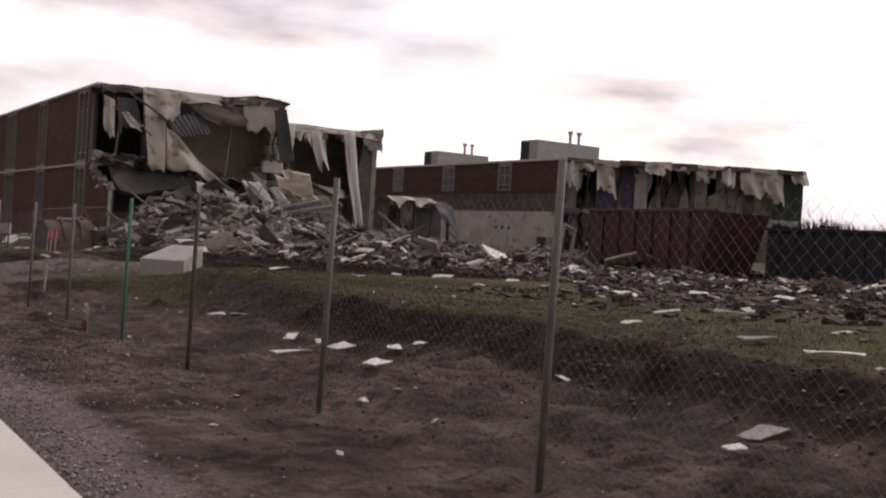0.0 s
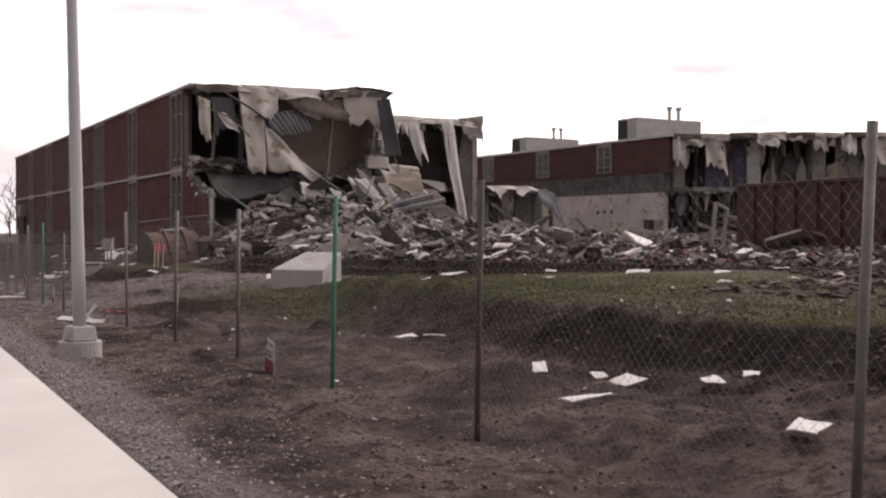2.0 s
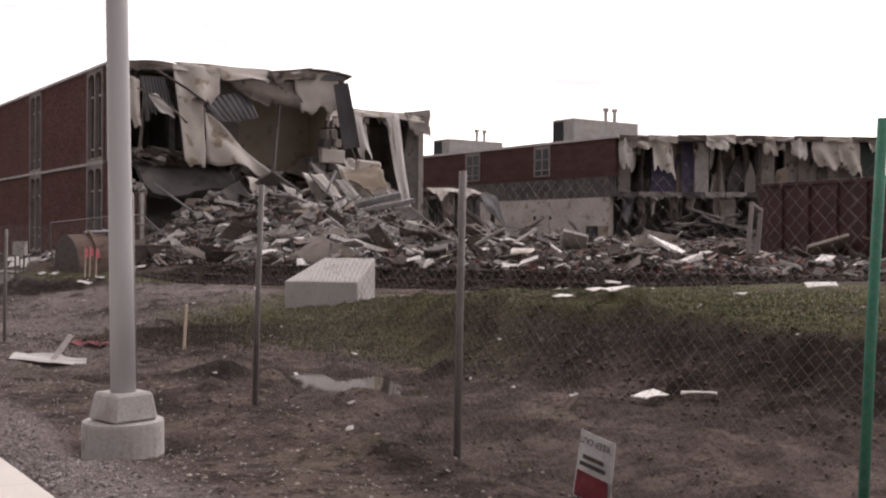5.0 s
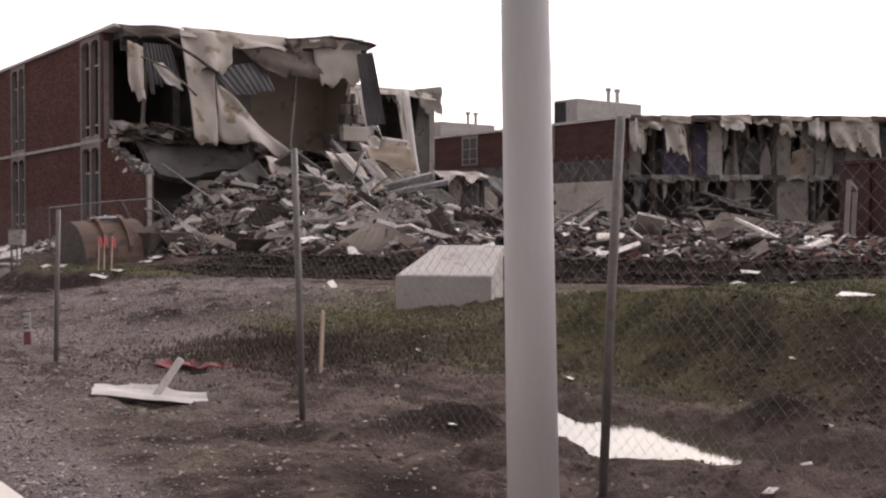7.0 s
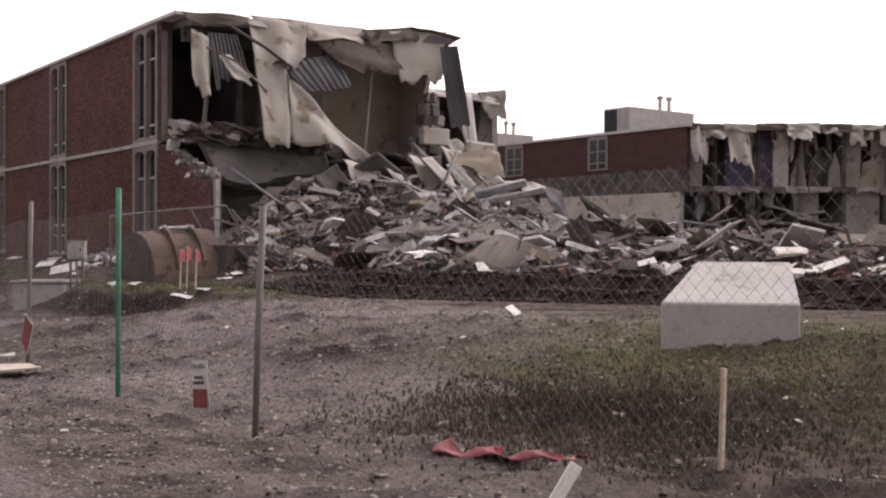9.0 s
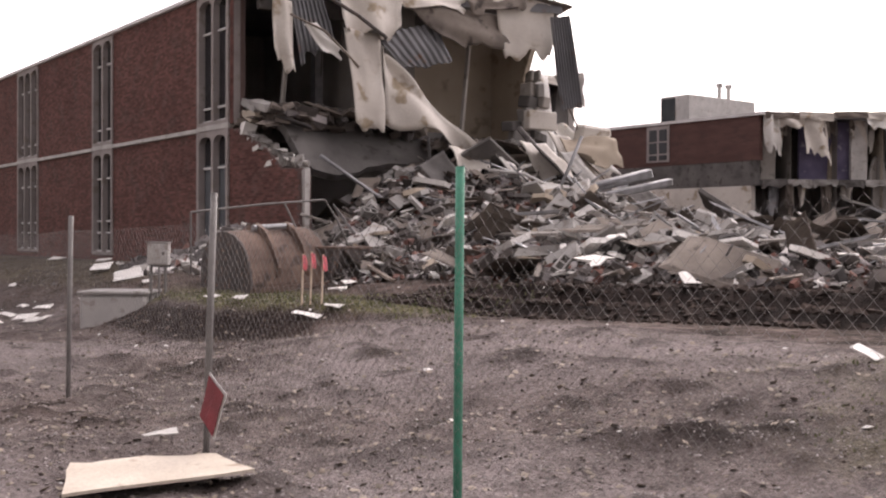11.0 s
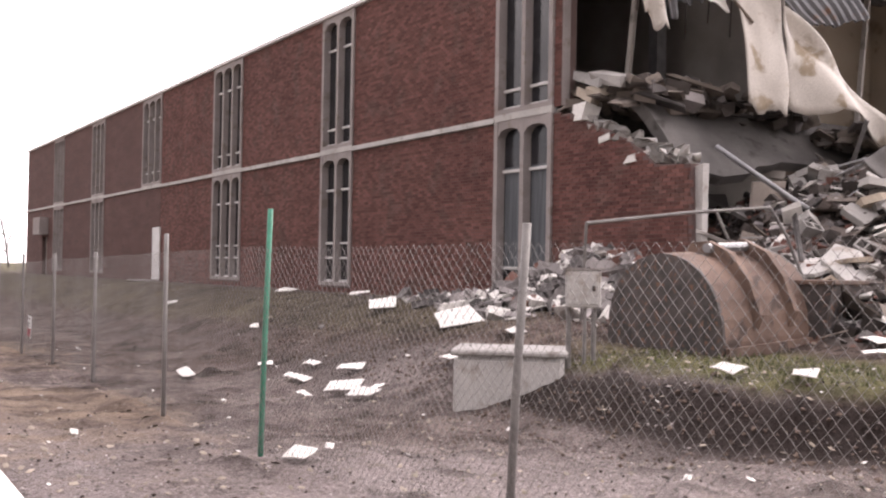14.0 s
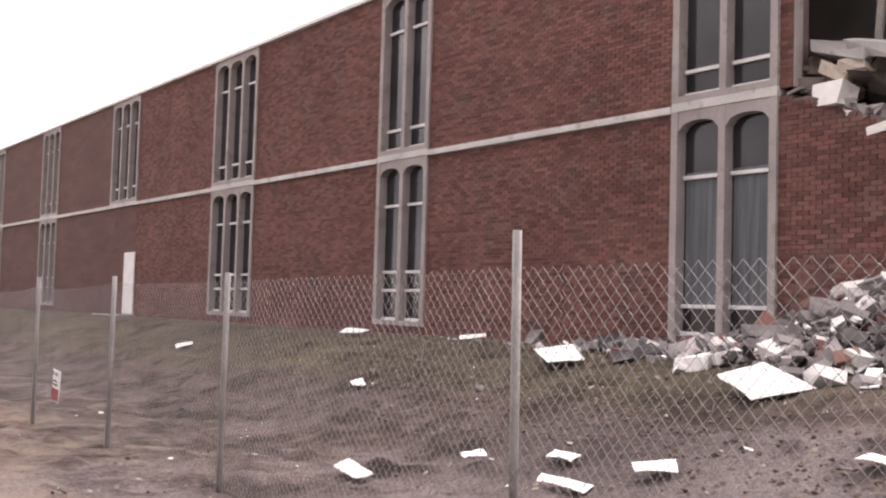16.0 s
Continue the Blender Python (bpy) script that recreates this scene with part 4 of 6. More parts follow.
for k in range(40):
    u = ruin_rg.triangular(0.05, 0.95, 0.33)
    x, y = far_point(u, ruin_rg.uniform(-3.0, 1.5))
    z = 0.9 + 2.9 * math.exp(-((u - 0.33) / 0.13) ** 2) * ruin_rg.uniform(0.5, 1.0) + ruin_rg.uniform(0, 0.4)
    bm = bbox(-ruin_rg.uniform(0.6, 1.9), -0.5, -0.07, ruin_rg.uniform(0.5, 1.7), 0.5, 0.07, 0.02, pose(x, y, z, ruin_rg.uniform(-25, 25), ruin_rg.uniform(-22, 22), ruin_rg.uniform(-70, 10)))
    part("fallen_slab", bm, M[ruin_rg.choice(("dark_concrete", "insul", "concrete", "plaster_grey", "roof_deck"))], block)
for nm, (x0, x1, y0, y1) in {"a": (58.0, 65.2, 74.9, 77.4), "b": (60.4, 67.0, 95, 97.6)}.items():
    hut = thing("roof_penthouse", "pale grey metal plant room on the roof with two vent pipes", "roof plant", kind="", group="plant rooms on the roof")
    hut.location = (x0, y0, CZ - 0.05)
    part("body", bbox(0, 0, 0, x1 - x0, y1 - y0, 2.35, 0.03), M["concrete_pale"], hut)
    part("louvre", bbox(-0.06, 1.2, 0.5, -0.004, y1 - y0 - 0.1, 2.2), M["dark_screen"], hut)
    for dx in (0.62, 0.76):
        part("vent_pipe", tube(bmesh.new(), [((x1 - x0) * dx, 1.0, 2.345), ((x1 - x0) * dx, 1.0, 3.3)], 0.14, 8), M["concrete_pale"], hut)
        part("vent_cap", tube(bmesh.new(), [((x1 - x0) * dx, 1.0, 3.301), ((x1 - x0) * dx, 1.0, 3.55)], 0.24, 8), M["concrete_pale"], hut)

low = thing("low_ruin", "burnt-out single-storey remains with a torn pale roof", "ruin", kind="structure")
part("back_wall", bbox(39.2, 72, 0.6, 46.5, 72.3, 4.4), M["dark_concrete"], low)
part("roof", sheet((39.0, 68, 4.85), (44.6, 68.5, 4.75), (46.5, 73, 4.9), (39.0, 73, 5.0), 12, 5, 0.15, 2, 0, 0.2, 8), M["insul"], low)
part("torn_edge", sheet((39.0, 67.8, 4.95), (43.2, 68.1, 4.95), (43.0, 67.4, 4.35), (39.0, 67.3, 4.0), 16, 5, 0.16, 2, 0.9, 0.04, 9), M["membrane"], low)
part("roof_flap", sheet((43.0, 67.9, 4.85), (45.0, 68.3, 4.55), (46.2, 67.8, 1.2), (44.2, 67.6, 3.2), 10, 8, 0.15, 1.2, 0.4, 0.05, 12), M["roof_deck"], low, "collapsed dark roof sheet")
part("side", bbox(39.0, 68.2, 0.6, 39.4, 72, 4.7), M["dark_concrete"], low)
part("hanging_sheet", sheet((40.2, 68.0, 4.7), (41.4, 68.1, 4.7), (41.2, 67.8, 2.6), (40.5, 67.8, 2.2), 8, 8, 0.14, 1.2, 0.5, 0.03, 13), M["insul"], low)
for k in range(4):
    part("stub_post", bbox(40.4 + 1.5 * k, 68.6, 0.6, 40.6 + 1.5 * k, 68.8, 4.6), M["dark_concrete"], low)

# ---- fence ----
POSTS = (  # y at the foot, y at the top, height of the top, paint
    (5.3, 5.26, 2.32, "galv"), (8.25, 8.16, 2.27, "galv"), (11.75, 11.69, 2.16, "dark_post"), (14.88, 14.78, 2.13, "green_post"), (17.75, 17.7, 2.05, "galv"), (20.88, 20.75, 2.08, "galv"),
    (23.87, 24.0, 2.11, "galv"), (28.88, 28.75, 1.72, "galv"), (31.58, 31.57, 1.96, "green_post"), (34.68, 34.54, 1.92, "galv"), (38.63, 38.53, 1.81, "galv"), (42.22, 42.06, 1.73, "galv"),
    (45.7, 45.57, 1.94, "green_post"), (48.58, 48.61, 1.79, "galv"), (52.68, 52.66, 1.61, "galv"), (55.6, 55.6, 1.6, "galv"), (58.6, 58.6, 1.6, "galv"), (61.6, 61.6, 1.55, "galv"), (64.7, 64.7, 1.55, "galv"),
    (67.8, 67.8, 1.5, "galv"), (70.9, 70.9, 1.5, "galv"), (74.0, 74.0, 1.45, "galv"), (77.1, 77.1, 1.45, "galv"), (80.2, 80.2, 1.4, "galv"))
fence = thing("fence", "temporary chain-link fence on steel posts along the site", "fence")
rng = random.Random(4)


def mesh_panel(y0, y1, sag):
    """Interlocked zigzag wires between two posts."""
    pitch, r, verts, faces = 0.078, 0.0007 if y0 < 30 else 0.0010 if y0 < 41 else 0.0014, [], []
    k, y = 0, y0
    foot_a, foot_b = land(lerp_table(FENCE_LINE, y0), y0), land(lerp_table(FENCE_LINE, y1), y1)
    while y < y1:
        u = (y - y0) / (y1 - y0)
        fx = lerp_table(FENCE_LINE, y)
        zb = foot_a * (1 - u) + foot_b * u + 0.04
        ht = 1.72 - sag * 4 * u * (1 - u)
        n = int(ht / pitch * 2)
        base = len(verts)
        bulge = 0.05 * math.sin(u * math.pi) * math.sin(y * 1.3)
        for i in range(n + 1):
            yy = y + (pitch / 2 if (i + k) % 2 else 0)
            z = zb + ht * i / n
            verts += [(fx + bulge - r, yy - r, z), (fx + bulge + r, yy - r, z), (fx + bulge, yy + r * 1.4, z)]
        for i in range(n):
            b = base + 3 * i
            for q in range(3):
                faces.append((b + q, b + (q + 1) % 3, b + 3 + (q + 1) % 3, b + 3 + q))
        y += pitch / 2
        k += 1
    return raw("mesh_panel", verts, faces, M["wire"])


for i, (y, y_top, z_top, m_) in enumerate(POSTS):
    fx = lerp_table(FENCE_LINE, y) + 0.035
    zb = land(fx, y)
    part("post", tube(bmesh.new(), [(fx, y, zb - 0.3), (fx, (y + y_top) / 2, (zb + z_top) / 2), (fx, y_top, z_top)], 0.025 if m_ == "galv" else 0.023, 10), M[m_], fence,
         {"galv": "", "dark_post": "dark rusty post", "green_post": "green painted post"}[m_], smooth=True)
    if i < len(POSTS) - 1:
        part("chain_link", mesh_panel(y, POSTS[i + 1][0], rng.uniform(0.0, 0.05)), M["wire"], fence, "diamond wire mesh")
part("chain_link", mesh_panel(1.2, 5.3, 0.03), M["wire"], fence)

# ---- lamp post ----
lamp = thing("street_lamp", "grey tapered steel lamp post on a round concrete base", "lamp post")
PX, PY = 2.97, 19.64
pz = 0.13
part("concrete_base", tube(bmesh.new(), [(PX, PY, pz - 0.3), (PX, PY, pz + 0.17), (PX, PY, pz + 0.19)], 0.285, 28, 0.97), M["concrete_pale"], lamp)
bm = bbox(-0.175, -0.175, 0, 0.175, 0.175, 0.20, 0.02)
for v in bm.verts:
    if v.co.z > 0.1:
        v.co.x *= 0.86
        v.co.y *= 0.86
bmesh.ops.transform(bm, matrix=pose(PX, PY, pz + 0.191, 0, 0, 12), verts=bm.verts)
part("base_cover", bm, M["concrete_pale"], lamp, "square painted base cover")
part("pole", tube(bmesh.new(), [(PX - 0.019 * k, PY + 0.006 * k, pz + 0.36 + k) for k in range(9)], 0.087, 24, 0.62), M["pole_paint"], lamp, smooth=True)

# ---- torn roof skins hanging from the broken end ----
DRAPES = (  # name, material, corners, folds, waves, ragged, seed, ribs
    ("hanging_membrane", "membrane", (13.95, 51.5, 7.75), (14.45, 51.4, 7.55), (14.5, 51.3, 5.5), (13.95, 51.4, 6.1), 0.10, 1.0, 0.15, 1, 0),
    ("metal_deck", "roof_deck", (14.6, 51.7, 7.75), (15.5, 51.6, 7.75), (15.75, 51.2, 6.4), (14.8, 51.5, 5.9), 0.04, 0.5, 0.2, 2, 1),
    ("hanging_membrane", "membrane", (15.7, 51.3, 8.28), (17.5, 50.9, 8.25), (17.35, 50.7, 6.75), (15.75, 50.9, 6.5), 0.24, 1.7, 0.3, 3, 0),
    ("hanging_membrane", "membrane", (15.75, 51.0, 7.0), (16.75, 50.8, 6.9), (16.75, 50.6, 4.3), (16.0, 50.7, 4.35), 0.12, 0.8, 0.1, 4, 0),
    ("hanging_membrane", "membrane", (16.75, 50.85, 6.6), (17.2, 50.8, 6.2), (19.7, 49.8, 3.75), (16.85, 50.5, 4.5), 0.26, 1.3, 0.12, 5, 0),
    ("metal_deck", "roof_deck", (16.75, 51.1, 6.95), (18.6, 50.9, 7.45), (18.95, 50.5, 6.3), (17.5, 50.6, 6.05), 0.05, 0.6, 0.08, 6, 1),
    ("roof_flap", "insul", (17.6, 50.9, 7.9), (20.6, 50.6, 7.9), (20.8, 50.2, 6.85), (18.9, 50.4, 6.75), 0.12, 1.0, 0.35, 7, 0),
    ("roof_skin", "membrane", (15.8, 51.3, 8.36), (19.5, 50.8, 8.34), (19.4, 50.55, 7.75), (15.8, 51.1, 7.7), 0.08, 1.4, 0.5, 8, 0),
    ("roof_skin", "insul", (13.9, 52.1, 8.36), (15.9, 51.5, 8.36), (15.8, 51.3, 7.9), (14.0, 51.9, 7.95), 0.10, 1.2, 0.4, 9, 0),
    ("roof_flap", "insul", (19.4, 50.7, 8.25), (21.2, 50.3, 8.5), (21.3, 50.1, 8.05), (19.6, 50.4, 7.75), 0.10, 1.1, 0.3, 10, 0),
    ("roof_flap", "membrane", (20.3, 50.5, 8.3), (22.3, 50.0, 8.45), (22.2, 50.2, 6.7), (20.9, 50.5, 6.6), 0.10, 0.7, 0.3, 11, 0),
    ("roof_flap", "insul", (21.0, 50.2, 8.5), (22.7, 49.7, 8.3), (22.75, 50.6, 8.05), (21.2, 51.0, 8.2), 0.08, 0.8, 0.1, 12, 0),
    ("siding_strip", "roof_deck", (21.85, 49.75, 7.85), (22.45, 49.6, 7.95), (23.1, 49.7, 5.35), (22.35, 49.8, 5.25), 0.03, 0.4, 0.02, 13, 1),
    ("insulation_scrap", "membrane_white", (14.7, 51.2, 7.0), (15.0, 51.1, 7.05), (16.0, 50.9, 6.2), (15.3, 51.0, 6.1), 0.06, 1.0, 0.4, 14, 0),
    ("hanging_membrane", "membrane_white", (22.9, 50.9, 5.0), (23.5, 50.6, 4.9), (24.7, 49.6, 3.3), (23.3, 49.9, 3.4), 0.15, 1.0, 0.2, 15, 0),
    ("hanging_membrane", "membrane", (22.3, 50.4, 4.7), (23.3, 50.3, 4.5), (23.9, 49.6, 3.3), (22.6, 49.7, 3.2), 0.14, 1.2, 0.2, 16, 0),
    ("roof_flap", "insul", (24.0, 52.0, 3.9), (26.2, 52.0, 3.8), (26.5, 51.0, 2.6), (24.1, 50.8, 2.7), 0.16, 1.0, 0.4, 17, 0),
    ("hanging_membrane", "membrane_white", (27.4, 61.7, 8.6), (28.5, 61.7, 8.6), (28.4, 61.3, 6.0), (27.8, 61.3, 6.2), 0.15, 1.0, 0.4, 18, 0),
    ("hanging_membrane", "membrane_white", (29.5, 61.7, 8.6), (30.6, 61.7, 8.6), (31.0, 61.3, 5.4), (30.3, 61.3, 5.6), 0.15, 1.0, 0.4, 19, 0),
    ("hanging_membrane", "membrane_white", (31.9, 61.7, 8.6), (32.8, 61.7, 8.6), (33.5, 61.2, 2.2), (32.9, 61.2, 2.4), 0.12, 1.0, 0.1, 20, 0),
    ("roof_skin", "membrane", (24.5, 61.8, 8.62), (34.2, 61.8, 8.66), (34.2, 61.5, 8.1), (24.5, 61.5, 7.9), 0.10, 3.0, 0.6, 21, 0),
    ("roof_flap", "plaster_grey", (33.2, 61.7, 8.7), (34.8, 61.6, 8.95), (34.7, 61.4, 7.2), (33.4, 61.5, 7.6), 0.12, 0.8, 0.3, 22, 0),
)
DRAPES += (
    ("curled_sheet", "membrane_white", (18.9, 48.7, 3.72), (19.5, 48.6, 3.66), (19.75, 48.4, 2.9), (19.3, 48.3, 2.95), 0.22, 0.5, 0.15, 23, 0),
    ("curled_sheet", "membrane", (20.0, 49.0, 4.15), (20.9, 48.9, 4.15), (21.5, 48.2, 3.0), (20.4, 48.2, 3.0), 0.14, 0.7, 0.25, 24, 0),
    ("curled_sheet", "concrete_pale", (21.5, 49.0, 3.95), (21.95, 48.9, 3.98), (22.6, 48.2, 2.9), (22.0, 48.2, 2.9), 0.1, 0.8, 0.3, 25, 0),
    ("curled_sheet", "plaster", (22.1, 49.6, 4.5), (23.7, 49.5, 4.5), (23.8, 48.6, 3.8), (22.1, 48.6, 3.75), 0.3, 0.5, 0.2, 26, 0),
    ("curled_sheet", "dark_concrete", (24.2, 49.0, 2.95), (25.1, 48.9, 2.95), (26.0, 48.0, 1.9), (24.3, 48.0, 1.9), 0.08, 0.6, 0.2, 27, 0),
    ("curled_sheet", "dark_concrete", (16.6, 48.8, 3.4), (17.3, 48.8, 3.75), (17.9, 48.2, 2.8), (16.9, 48.2, 2.4), 0.1, 0.6, 0.2, 28, 0),
    ("curled_sheet", "membrane", (17.8, 49.2, 3.95), (19.0, 49.2, 3.85), (18.7, 48.5, 3.2), (17.7, 48.6, 3.2), 0.16, 1.0, 0.3, 29, 0),
)
NOTES = {"curled_sheet": ("torn curled sheet of roofing lying on the heap", "roof debris"), "hanging_membrane": ("torn tan roofing membrane hanging from the broken roof", "roof membrane"), "metal_deck": ("bent ribbed metal roof deck hanging from the roof", "metal sheet"),
         "roof_flap": ("torn layered roof edge with dirty insulation", "roof debris"), "roof_skin": ("strip of torn roofing along the broken edge", "roof membrane"),
         "siding_strip": ("ribbed grey siding strip hanging at the roof corner", "metal sheet"), "insulation_scrap": ("white scrap of insulation caught on a rod", "insulation")}
for nm, m_, p0, p1, p2, p3, fold, waves, ragged, seed, ribs in DRAPES:
    tagged(new(nm, mesh_of(sheet(p0, p1, p2, p3, 32 if ribs else 14, 14, fold, waves, ragged, 0.03, seed, ribs), nm, M[m_], not ribs)), *NOTES[nm], group="torn roofing")


def bar_thing(name, label, category, pts, r, m_, sides=8, group=""):
    return tagged(new(name, mesh_of(tube(bmesh.new(), pts, r, sides), name, M[m_], True)), label, category, group)


bar_thing("steel_rod", "rusty rod sticking out of the torn roof", "rod", [(15.1, 51.3, 7.95), (16.0, 50.7, 7.3), (16.7, 50.4, 6.75)], 0.05, "dark_post")
bar_thing("steel_rod", "thin rod holding a white scrap", "rod", [(14.3, 51.2, 7.2), (15.2, 51.0, 6.85), (16.1, 50.8, 6.0)], 0.03, "wood")
for k, pts in enumerate((((18.3, 48.2, 3.3), (19.0, 47.6, 3.2), (19.8, 47.0, 2.7), (20.1, 46.7, 1.9)), ((19.6, 47.4, 2.2), (20.1, 47.2, 3.3), (20.4, 47.0, 4.2)), ((14.6, 50.2, 3.6), (15.6, 49.4, 2.7), (16.4, 48.8, 2.1)),
                         ((22.7, 50.2, 5.9), (22.95, 49.8, 4.9), (23.0, 49.6, 4.0)), ((22.6, 50.0, 4.4), (23.4, 49.2, 3.4), (24.1, 48.4, 2.0)), ((23.0, 50.3, 4.4), (23.7, 49.2, 3.2), (24.3, 48.5, 1.9)))):
    bar_thing("bent_bar", "bent steel bar sticking out of the rubble", "metal bar", pts, 0.045 if k < 3 else 0.03, ("concrete_pale", "steel", "steel", "wood", "wood", "membrane")[k], 8, "bars in the rubble")


# ---- rubble ----
def build_mound():
    xs, ys = [12.0 + 0.4 * i for i in range(125)], [-4 + 0.4 * i for i in range(190)]
    idx, verts, faces = {}, [], []
    for j, y in enumerate(ys):
        for i, x in enumerate(xs):
            h = debris_h(x, y)
            bump = 0.22 * noise.noise(Vector((x * 1.4, y * 1.4, 1.0))) + 0.12 * noise.noise(Vector((x * 3.3, y * 3.3, 6.0)))
            idx[i, j] = len(verts)
            verts.append((x, y, land(x, y) + (h + bump * min(1, h * 1.6) if h > 0.02 else -0.12)))
    for j in range(len(ys) - 1):
        for i in range(len(xs) - 1):
            q = (idx[i, j], idx[i + 1, j], idx[i + 1, j + 1], idx[i, j + 1])
            if any(debris_h(xs[i + a], ys[j + b]) > 0.02 for a, b in ((0, 0), (1, 0), (1, 1), (0, 1))):
                faces.append(q)
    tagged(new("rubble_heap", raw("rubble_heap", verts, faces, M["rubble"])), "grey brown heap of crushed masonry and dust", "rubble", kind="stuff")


build_mound()


def scatter(name, label, category, material, count, size, seed, region, flat=1.0, slim=1.0, tilt=0.7, lift=0.3):
    """Many broken pieces lying over the heap, as one mesh."""
    rg = random.Random(seed)
    verts, faces, made = [], [], 0
    while made < count:
        x, y = region(rg)
        h = debris_h(x, y)
        if h < 0.03:
            continue
        s = rg.uniform(*size) * (0.6 + 0.8 * rg.random() ** 3)
        vs, fs = chunk_data(rg, s, s * rg.uniform(0.5, 1.0) * slim, s * rg.uniform(0.4, 0.9) * flat)
        m = turn(rg, tilt)
        z = land(x, y) + h + rg.uniform(-0.05, lift) * s
        b = len(verts)
        for v in vs:
            w = m @ v
            verts.append((w.x + x, w.y + y, w.z + z))
        faces += [tuple(b + q for q in f) for f in fs]
        made += 1
    tagged(new(name, raw(name, verts, faces, M[material])), label, category, kind="stuff")


def near_heap(rg):
    return rg.triangular(12.5, 32, 18), rg.triangular(34, 56, 46)


def wide_heap(rg):
    y = rg.uniform(2, 64)
    return lerp_table(FOOT, y) + 26 * rg.random() ** 1.8, y


def edge_heap(rg):
    y = rg.uniform(4, 48)
    return lerp_table(FOOT, y) + rg.uniform(0, 4.5), y


scatter("rubble_chunks", "broken grey concrete chunks over the heap", "rubble", "chunk", 9500, (0.05, 0.22), 21, near_heap)
scatter("large_chunks", "larger broken concrete pieces and planks of slab in the heap", "rubble", "concrete", 130, (0.35, 0.8), 36, near_heap, 0.35, 0.7, 0.8, 0.3)
scatter("rubble_chunks", "broken grey concrete chunks over the wide heap", "rubble", "chunk", 9500, (0.05, 0.22), 22, wide_heap)
scatter("dark_rubble", "dark burnt and muddy lumps over the near heap", "rubble", "chunk_dark", 6500, (0.06, 0.26), 34, near_heap)
scatter("dark_rubble", "dark burnt and muddy lumps over the wide heap", "rubble", "chunk_dark", 7000, (0.07, 0.34), 35, wide_heap)
scatter("brick_rubble", "broken red brick lumps over the heap", "rubble", "chunk_brick", 6500, (0.06, 0.22), 23, wide_heap)
scatter("brick_rubble", "broken red brick lumps over the near heap", "rubble", "chunk_brick", 2400, (0.07, 0.24), 24, near_heap)
scatter("plaster_scraps", "white and pale plasterboard scraps over the heap", "rubble", "chunk_white", 1900, (0.08, 0.4), 25, wide_heap, 0.16, 1.0, 0.6, 0.5)
scatter("plaster_scraps", "white and pale plasterboard scraps over the near heap", "rubble", "chunk_white", 1100, (0.08, 0.36), 26, near_heap, 0.16, 0.8, 0.8, 0.6)
scatter("broken_boards", "splintered boards and laths over the heap", "rubble", "wood", 1200, (0.2, 0.9), 27, wide_heap, 0.06, 0.12, 0.35, 0.25)
scatter("steel_scraps", "thin bent steel scraps over the heap", "rubble", "steel", 480, (0.3, 1.3), 28, near_heap, 0.05, 0.06, 0.7, 0.4)
scatter("long_scraps", "long grey studs and pipes tangled in the heap", "rubble", "plaster_grey", 200, (0.5, 1.5), 38, near_heap, 0.05, 0.07, 0.6, 0.35)
scatter("tan_scraps", "torn tan roofing and board scraps over the heap", "rubble", "membrane", 520, (0.15, 0.6), 39, wide_heap, 0.08, 0.8, 0.6, 0.4)
scatter("dark_sheets", "dark torn roofing sheets over the near heap", "rubble", "insul", 300, (0.4, 1.2), 40, near_heap, 0.05, 0.8, 0.7, 0.4)
scatter("dark_sheets", "dark torn roofing sheets over the heap", "rubble", "insul", 420, (0.3, 1.0), 29, wide_heap, 0.05, 0.9, 0.6, 0.3)
scatter("edge_scraps", "small pale scraps along the foot of the heap", "rubble", "chunk_white", 420, (0.1, 0.5), 30, edge_heap, 0.2, 0.7, 0.4, 0.5)


def block_mesh():
    """A hollow concrete block: two shells, three webs."""
    bm = bmesh.new()
    for y0 in (-0.095, 0.06):
        box(bm, -0.195, y0, -0.095, 0.195, y0 + 0.035, 0.095, 0.004)
    for x0 in (-0.195, -0.0175, 0.16):
        box(bm, x0, -0.0599, -0.095, x0 + 0.035, 0.0599, 0.095)
    return mesh_of(bm, "concrete_block", M["concrete"])


def slab_mesh(seed, a, b, c, m_):
    rg = random.Random(seed)
    k = rg.randint(5, 7)
    poly = [(a * math.cos(2 * math.pi * (i + rg.uniform(-.25, .25)) / k), b * math.sin(2 * math.pi * (i + rg.uniform(-.25, .25)) / k)) for i in range(k)]
    return mesh_of(prism(poly, "z", -c / 2, c / 2), "slab", M[m_])


def lay(name, me, x, y, rg, label, category, group, tilt=0.6, lift=0.08, z=None):
    ob = new(name, me)
    ob.matrix_world = Matrix.Translation((x, y, (land(x, y) + debris_h(x, y) if z is None else z) + lift)) @ turn(rg, tilt).to_4x4()
    return tagged(ob, label, category, group)


